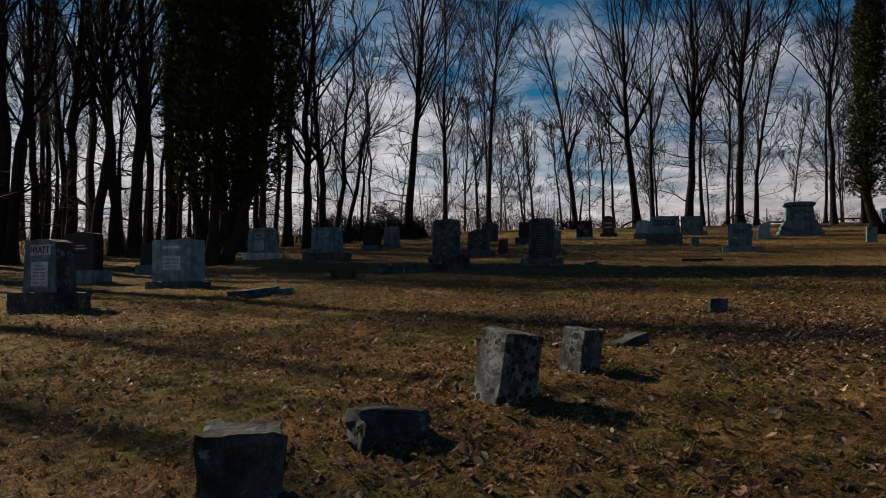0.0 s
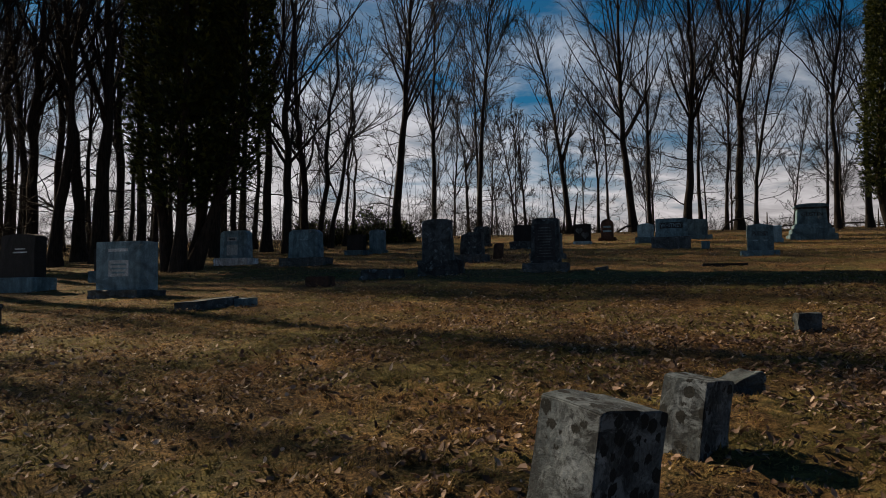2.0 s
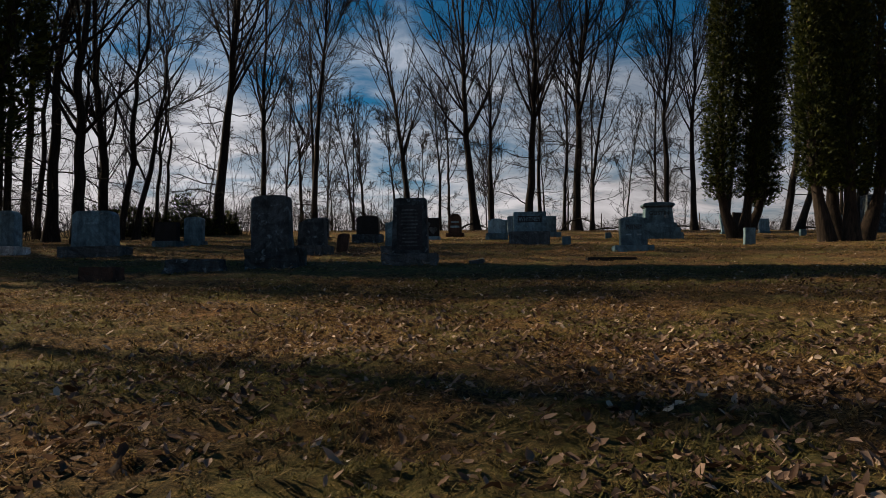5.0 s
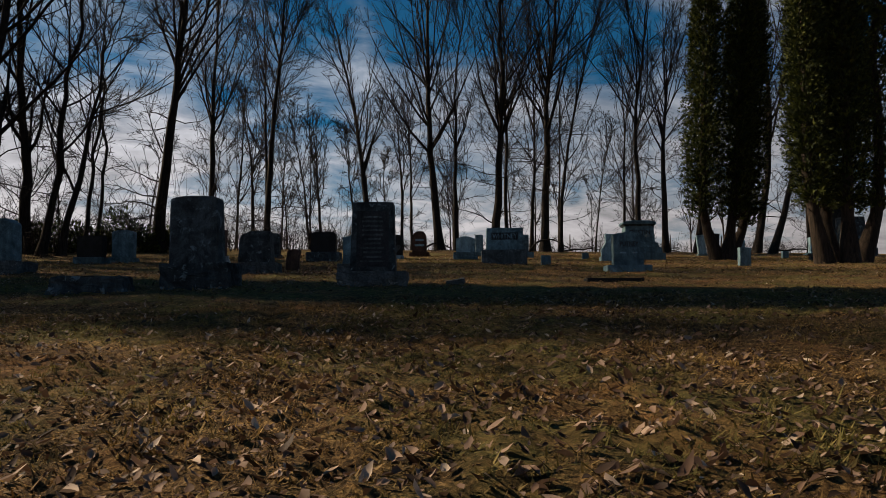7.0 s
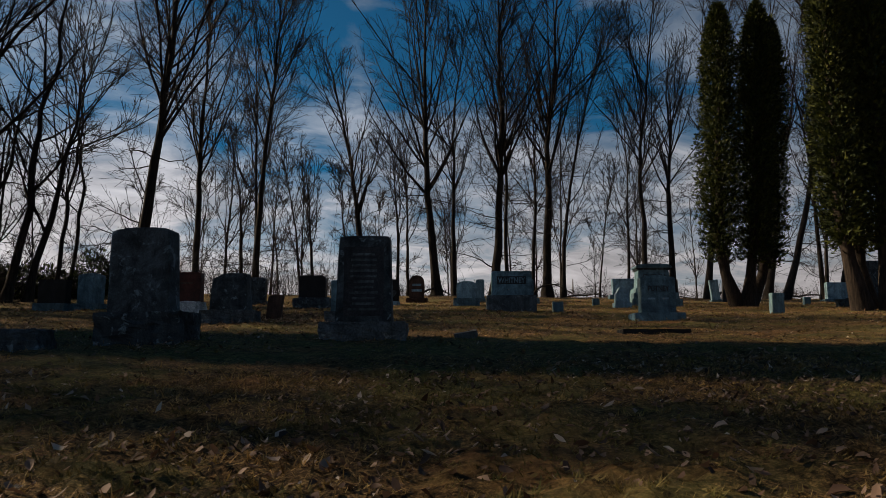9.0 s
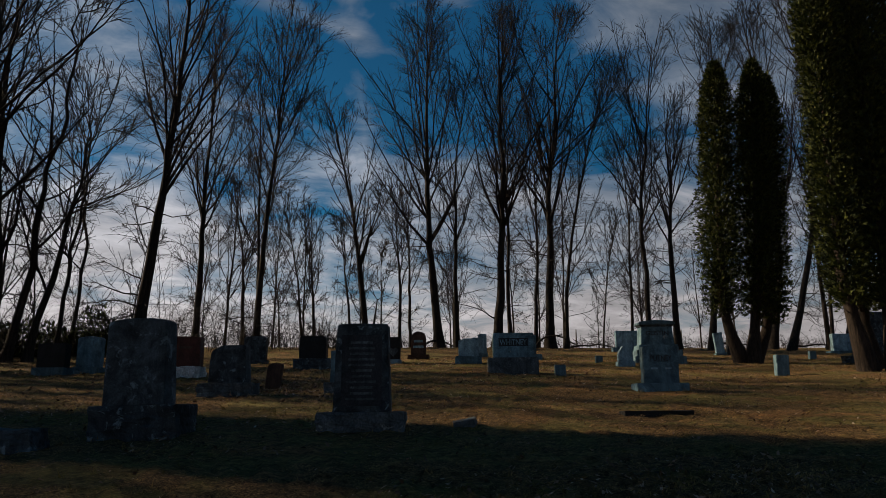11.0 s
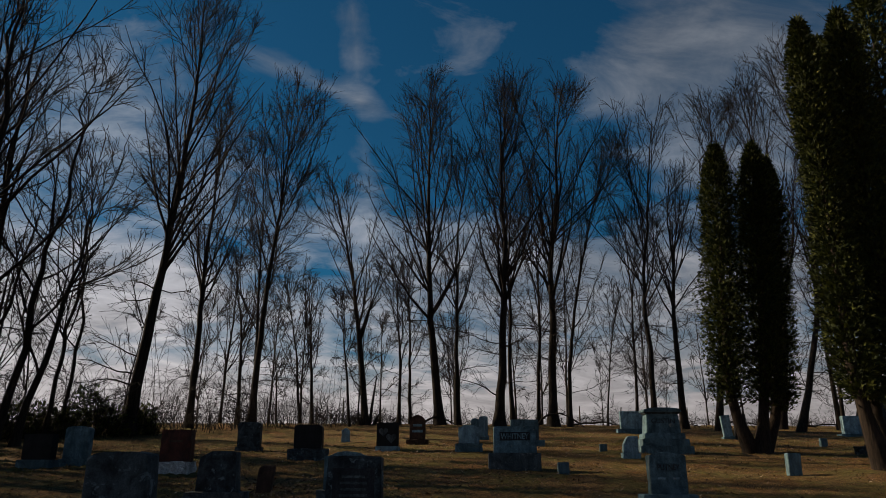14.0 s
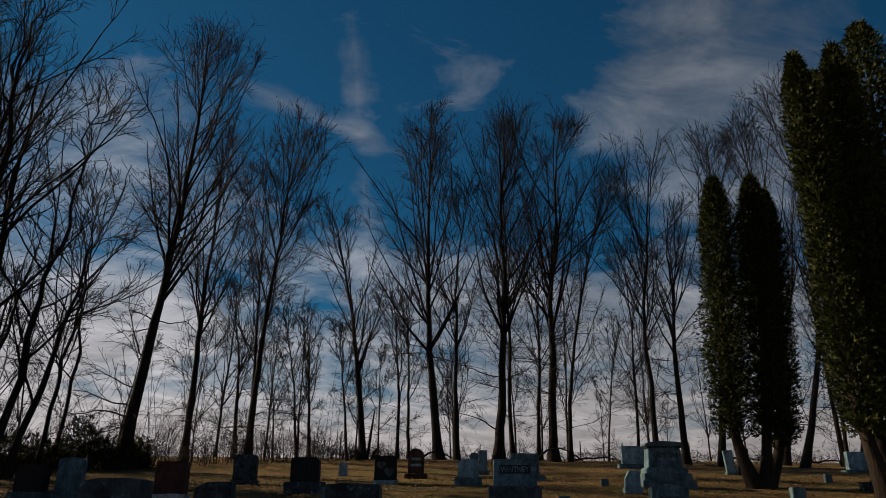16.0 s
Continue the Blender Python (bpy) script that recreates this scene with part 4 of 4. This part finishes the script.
def snapped_trunk(x, y):
    tr = thing("broken_trunk", "splintered dead tree stub with jagged top", "tree stump", x, y, 0, 0.1)
    rng = np.random.default_rng(3)
    w = Wood()
    for dx, h, r, lean in ((0, 1.5, 0.24, 0.05), (0.3, 3.4, 0.10, 0.25), (-0.25, 0.8, 0.12, -0.5), (0.55, 0.9, 0.13, 0.9)):
        t = np.linspace(0, 1, 6)
        p = np.stack([dx + lean * t * h * 0.5, 0.1 * np.sin(3 * t), t * h], -1)[None]
        w.add(p, (r * (1 - 0.75 * t ** 2))[None], 7)
    part("stub", w.mesh("stub", BARK), BARK, tr)


snapped_trunk(9.3, 56.5)


def fence_post(x, y, h):
    po = thing("fence_post", "old grey wooden fence post at wood edge", "fence post", x, y, 0, 0.15, "fence posts at the wood edge")
    t = np.linspace(0, 1, 4)
    w = Wood()
    w.add(np.stack([0.03 * t, 0 * t, t * (h + 0.15)], -1)[None], np.array([[0.06, 0.055, 0.052, 0.035]]), 6)
    part("post", w.mesh("post", STRAW), STRAW, po)


for x, y, h in ((8.0, 57.5, 1.7), (6.4, 58.5, 1.5), (25.2, 57.5, 1.4), (28.3, 57, 1.3), (32.5, 55, 1.4), (36.0, 53.5, 1.4)):
    fence_post(x, y, h)


def fallen_branch(x, y, length, arch, rz, seed):
    rng = np.random.default_rng(seed)
    fb = thing("fallen_branch", "dead grey fallen branch lying at the wood edge", "fallen branch", x, y, rz, 0.02, "fallen branches at the wood edge")
    t = np.linspace(0, 1, 9)
    p = np.stack([t * length, 0.15 * np.sin(4 * t + seed), 0.05 + arch * np.sin(math.pi * t ** 0.8) + rng.normal(0, 0.03, 9)], -1)[None]
    r = (0.075 * (1 - 0.75 * t) + 0.01)[None]
    w = Wood()
    w.add(p, r, 6)
    a, ar = sprout(rng, p, r, 9, 0.2, 0.95, length * 0.3, (30, 70), 0.04, 4, 0.5, 0.012, 0.2)
    w.add(a, ar, 4)
    part("limb", w.mesh("limb", BARK), BARK, fb)


for x, y, length, arch, rz, seed in ((20.5, 54.5, 3.2, 0.9, -8, 1), (24.5, 57.2, 4.5, 0.25, 5, 2), (29.0, 56.0, 5.0, 0.3, -6, 3), (34.0, 53.8, 4.0, 0.35, -12, 4), (13.0, 56.5, 3.0, 0.5, 10, 5), (39.0, 51.5, 4.5, 0.3, -10, 6)):
    fallen_branch(x, y, length, arch, rz, seed)


def undergrowth():
    """Brambles, saplings and dead stalks along the wood edge."""
    rng = np.random.default_rng(21)
    w = Wood()
    n = 2000
    x = np.concatenate([rng.uniform(-34, 12, int(n * 0.82)), rng.uniform(12, 48, n - int(n * 0.82))])
    edge = np.where(x < -8, 35 + (x + 34) * 0.25, np.where(x < 10, 42.5 + (x + 8) * 0.75, 57 - (x - 10) * 0.13))
    y = edge + np.abs(rng.normal(0, 4.5, n))
    h = rng.gamma(2.2, 0.55, n) * np.where(x < 8, 1.5, 0.55) + 0.25
    d = rng.normal(0, 0.42, (n, 2))
    t = np.linspace(0, 1, 5)
    p = np.stack([x[:, None] + d[:, :1] * h[:, None] * t ** 1.8 * 1.2, y[:, None] + d[:, 1:] * h[:, None] * t ** 1.5, ground_z(x, y)[:, None] - 0.05 + h[:, None] * (t - 0.28 * t ** 3 * np.abs(d[:, :1]) * 2)], -1)
    r = 0.016 * (1 - 0.6 * t)[None] * np.ones((n, 1))
    w.add(p, r, 3)
    a, ar = sprout(rng, p, r, 5, 0.2, 0.95, 0.85, (25, 85), 0.0, 4, 0.8, 0.009, 0.32)
    w.add(a, ar, 3)
    b, br = sprout(rng, a, ar, 1, 0.2, 0.95, 0.35, (25, 70), 0.02, 2, 0.8, 0.007, 0.25)
    w.add(b, br, 3)
    tagged(new("undergrowth", w.mesh("undergrowth", TWIG)), "tangled bare brambles and saplings along the wood edge", "undergrowth", kind="stuff")


undergrowth()


def cedar_bush(x, y, s, seed):
    rng = np.random.default_rng(seed)
    bush = thing("evergreen_shrub", "low dark evergreen shrub among bare brush", "shrub", x, y, 0, 0.05, "evergreen shrubs in the brush")
    t = np.linspace(0, 1, 5)
    p = np.stack([0.1 * np.sin(3 * t), 0 * t, t * s * 1.1], -1)[None]
    w = Wood()
    w.add(p, (0.06 * (1 - 0.8 * t))[None], 6)
    part("stem", w.mesh("stem", CEDAR), CEDAR, bush)
    n = 1500
    v = rng.normal(size=(n, 3))
    v /= np.linalg.norm(v, axis=1, keepdims=True)
    v[:, 2] = np.abs(v[:, 2])
    c = v * np.array((s * 0.9, s * 0.7, s * 1.15)) * rng.uniform(0.35, 1.05, (n, 1)) * (1 + 0.2 * np.sin(4 * v[:, :1] + seed))
    vv, f = spray_cloud(rng, c, v, rng.uniform(0.12, 0.28, n))
    part("foliage", mesh_from("foliage", vv, [f], FOLIAGE, False), FOLIAGE, bush)


cedar_bush(-4.9, 46.5, 1.7, 3)
cedar_bush(-6.6, 46.0, 1.3, 4)
cedar_bush(-8.6, 45.2, 1.5, 5)
cedar_bush(-3.4, 48.0, 1.1, 6)


# ---- grass and fallen leaves ----
def scatter(rng, n, near):
    """Places on the lawn: that share of them within the first 16 m of the walked line."""
    k = int(n * near)
    y = np.concatenate([-0.5 + 16.5 * rng.random(k) ** 0.85, 15 + 27 * rng.random(n - k)])
    reach = np.where(y < 16, 2.4 + 0.70 * np.maximum(y, 0), 7 + 0.62 * y)
    side = 2 * rng.random(n) - 1
    side = np.where(y < 16, np.sign(side) * np.abs(side) ** 1.15, side)
    x = 0.1 * np.maximum(y - 8, 0) + side * reach * (1 + 0.12 * rng.normal(size=n))
    return x, y


def grass():
    """Short winter turf in tufts, half of the blades lying flat."""
    rng = np.random.default_rng(31)
    tufts, per = 62000, 12
    tx, ty = scatter(rng, tufts, 0.76)
    vigour = np.maximum(0.2, 0.85 + 0.45 * np.sin(2.1 * tx + 0.7 * ty) * np.sin(1.8 * ty) + 0.3 * np.sin(5.3 * tx - 2.2 * ty) + rng.normal(0, 0.35, tufts))
    n = tufts * per
    far = 1 + np.clip(ty - 4, 0, 5) * 0.02 + np.maximum(ty - 13, 0) * 0.06
    size = np.repeat(vigour, per)
    wide = np.repeat(far, per)
    x = np.repeat(tx, per) + rng.normal(0, 0.026, n) * wide
    y = np.repeat(ty, per) + rng.normal(0, 0.026, n) * wide
    z = ground_z(x, y) - 0.004
    ln = (0.012 + rng.gamma(4, 0.0052, n) * size) * np.minimum(wide, 1.7)
    steep = rng.beta(1.0, 2.2, n) * 1.25 + 0.05
    a = rng.uniform(0, 2 * math.pi, n)
    b = np.stack([x, y, z], -1)
    wd = 0.0032 * wide * rng.uniform(0.6, 1.6, n)
    s = np.stack([-np.sin(a) * wd, np.cos(a) * wd, 0.3 * wd], -1)
    tip = b + np.stack([np.cos(a) * np.cos(steep) * ln, np.sin(a) * np.cos(steep) * ln, np.sin(steep) * ln + 0.004], -1)
    v = np.stack([b - s, b + s, tip], 1).reshape(-1, 3)
    f = np.arange(3 * n).reshape(n, 3)
    tagged(new("grass", mesh_from("grass", v, [f], BLADES, False)), "short dry winter grass, straw brown with green patches", "grass", kind="stuff")


def fallen_leaves():
    """Crumpled oak leaves and leaf scraps: ragged, folded along the rib, curled at the ends."""
    rng = np.random.default_rng(41)
    n = 215000
    x, y = scatter(rng, n, 0.74)
    k = 24000
    x[:k], y[:k] = rng.normal(3.6, 1.9, k), rng.normal(6.9, 1.8, k)
    x[k:k + 26000], y[k:k + 26000] = rng.uniform(-6, 10, 26000), rng.uniform(8, 16.5, 26000)
    k2 = 4500
    x[-k2:], y[-k2:] = rng.uniform(12, 40, k2), rng.uniform(44, 56, k2)
    x[-2 * k2:-k2], y[-2 * k2:-k2] = rng.normal(2.4, 1.4, k2), rng.normal(27.5, 1.6, k2)
    keep = (0.8 * np.sin(0.9 * x + 1) * np.sin(0.7 * y) + 0.5 * np.sin(2.3 * x - y) + 0.4 * np.sin(5.1 * y + 2 * x) + rng.normal(0, 0.7, n)) > -0.2
    thick = np.exp(-((x - 1.8 - 0.1 * y) / 3.2) ** 2 - ((y - 7.0) / 3.4) ** 2)
    keep &= (rng.random(n) < np.where(y < 5, 0.3, 0.52) + 0.8 * thick) | (y > 18)
    x, y = x[keep], y[keep]
    n = len(x)
    size = (0.009 + 0.024 * rng.random(n) ** 1.9) * (0.85 + np.maximum(y - 14, 0) * 0.035)
    a = rng.uniform(0, 2 * math.pi, n)
    tilt, roll = rng.normal(0, 0.5, n), rng.normal(0, 0.5, n)
    fold, curl = rng.uniform(0.1, 1.2, n), rng.normal(0.3, 0.5, n)
    long = rng.uniform(0.9, 1.5, n)
    base = ground_z(x, y) + 0.005 + 0.02 * rng.random(n) ** 2
    whole = ((-1.0, 0.0), (-0.5, 0.5), (0.3, 0.58), (1.0, 0.05), (0.35, -0.55), (-0.4, -0.46), (0.0, 0.0))
    plain = ((-1.0, 0.0), (0.1, 0.55), (1.0, 0.05), (-0.05, -0.52), (0.0, 0.0))
    verts, faces, start = [], [], 0
    for shape, mine in ((whole, np.flatnonzero(y < 14)), (plain, np.flatnonzero(y >= 14))):
        m, k, vs = len(mine), len(shape), []
        for px, py in shape:
            wob = 1 + rng.normal(0, 0.14, m)
            lx, ly = px * (size * long)[mine] * wob, py * size[mine] * wob
            lz = (fold[mine] * abs(py) * 0.9 + curl[mine] * px * px * 0.8) * size[mine] + np.sin(tilt[mine]) * lx + np.sin(roll[mine]) * ly
            c, d = np.cos(a[mine]), np.sin(a[mine])
            vs.append(np.stack([x[mine] + lx * c - ly * d, y[mine] + lx * d + ly * c, base[mine] + np.maximum(lz, -0.012)], -1))
        verts.append(np.stack(vs, 1).reshape(-1, 3))
        ids = start + np.arange(m)[:, None] * k
        faces.append(np.concatenate([ids + np.array((i, k - 1, (i + 1) % (k - 1))) for i in range(k - 1)]))
        start += m * k
    tagged(new("fallen_leaves", mesh_from("fallen_leaves", np.concatenate(verts), faces, LEAVES, True)), "curled brown and pale fallen leaves over the grass", "fallen leaves", kind="stuff")


grass()
fallen_leaves()
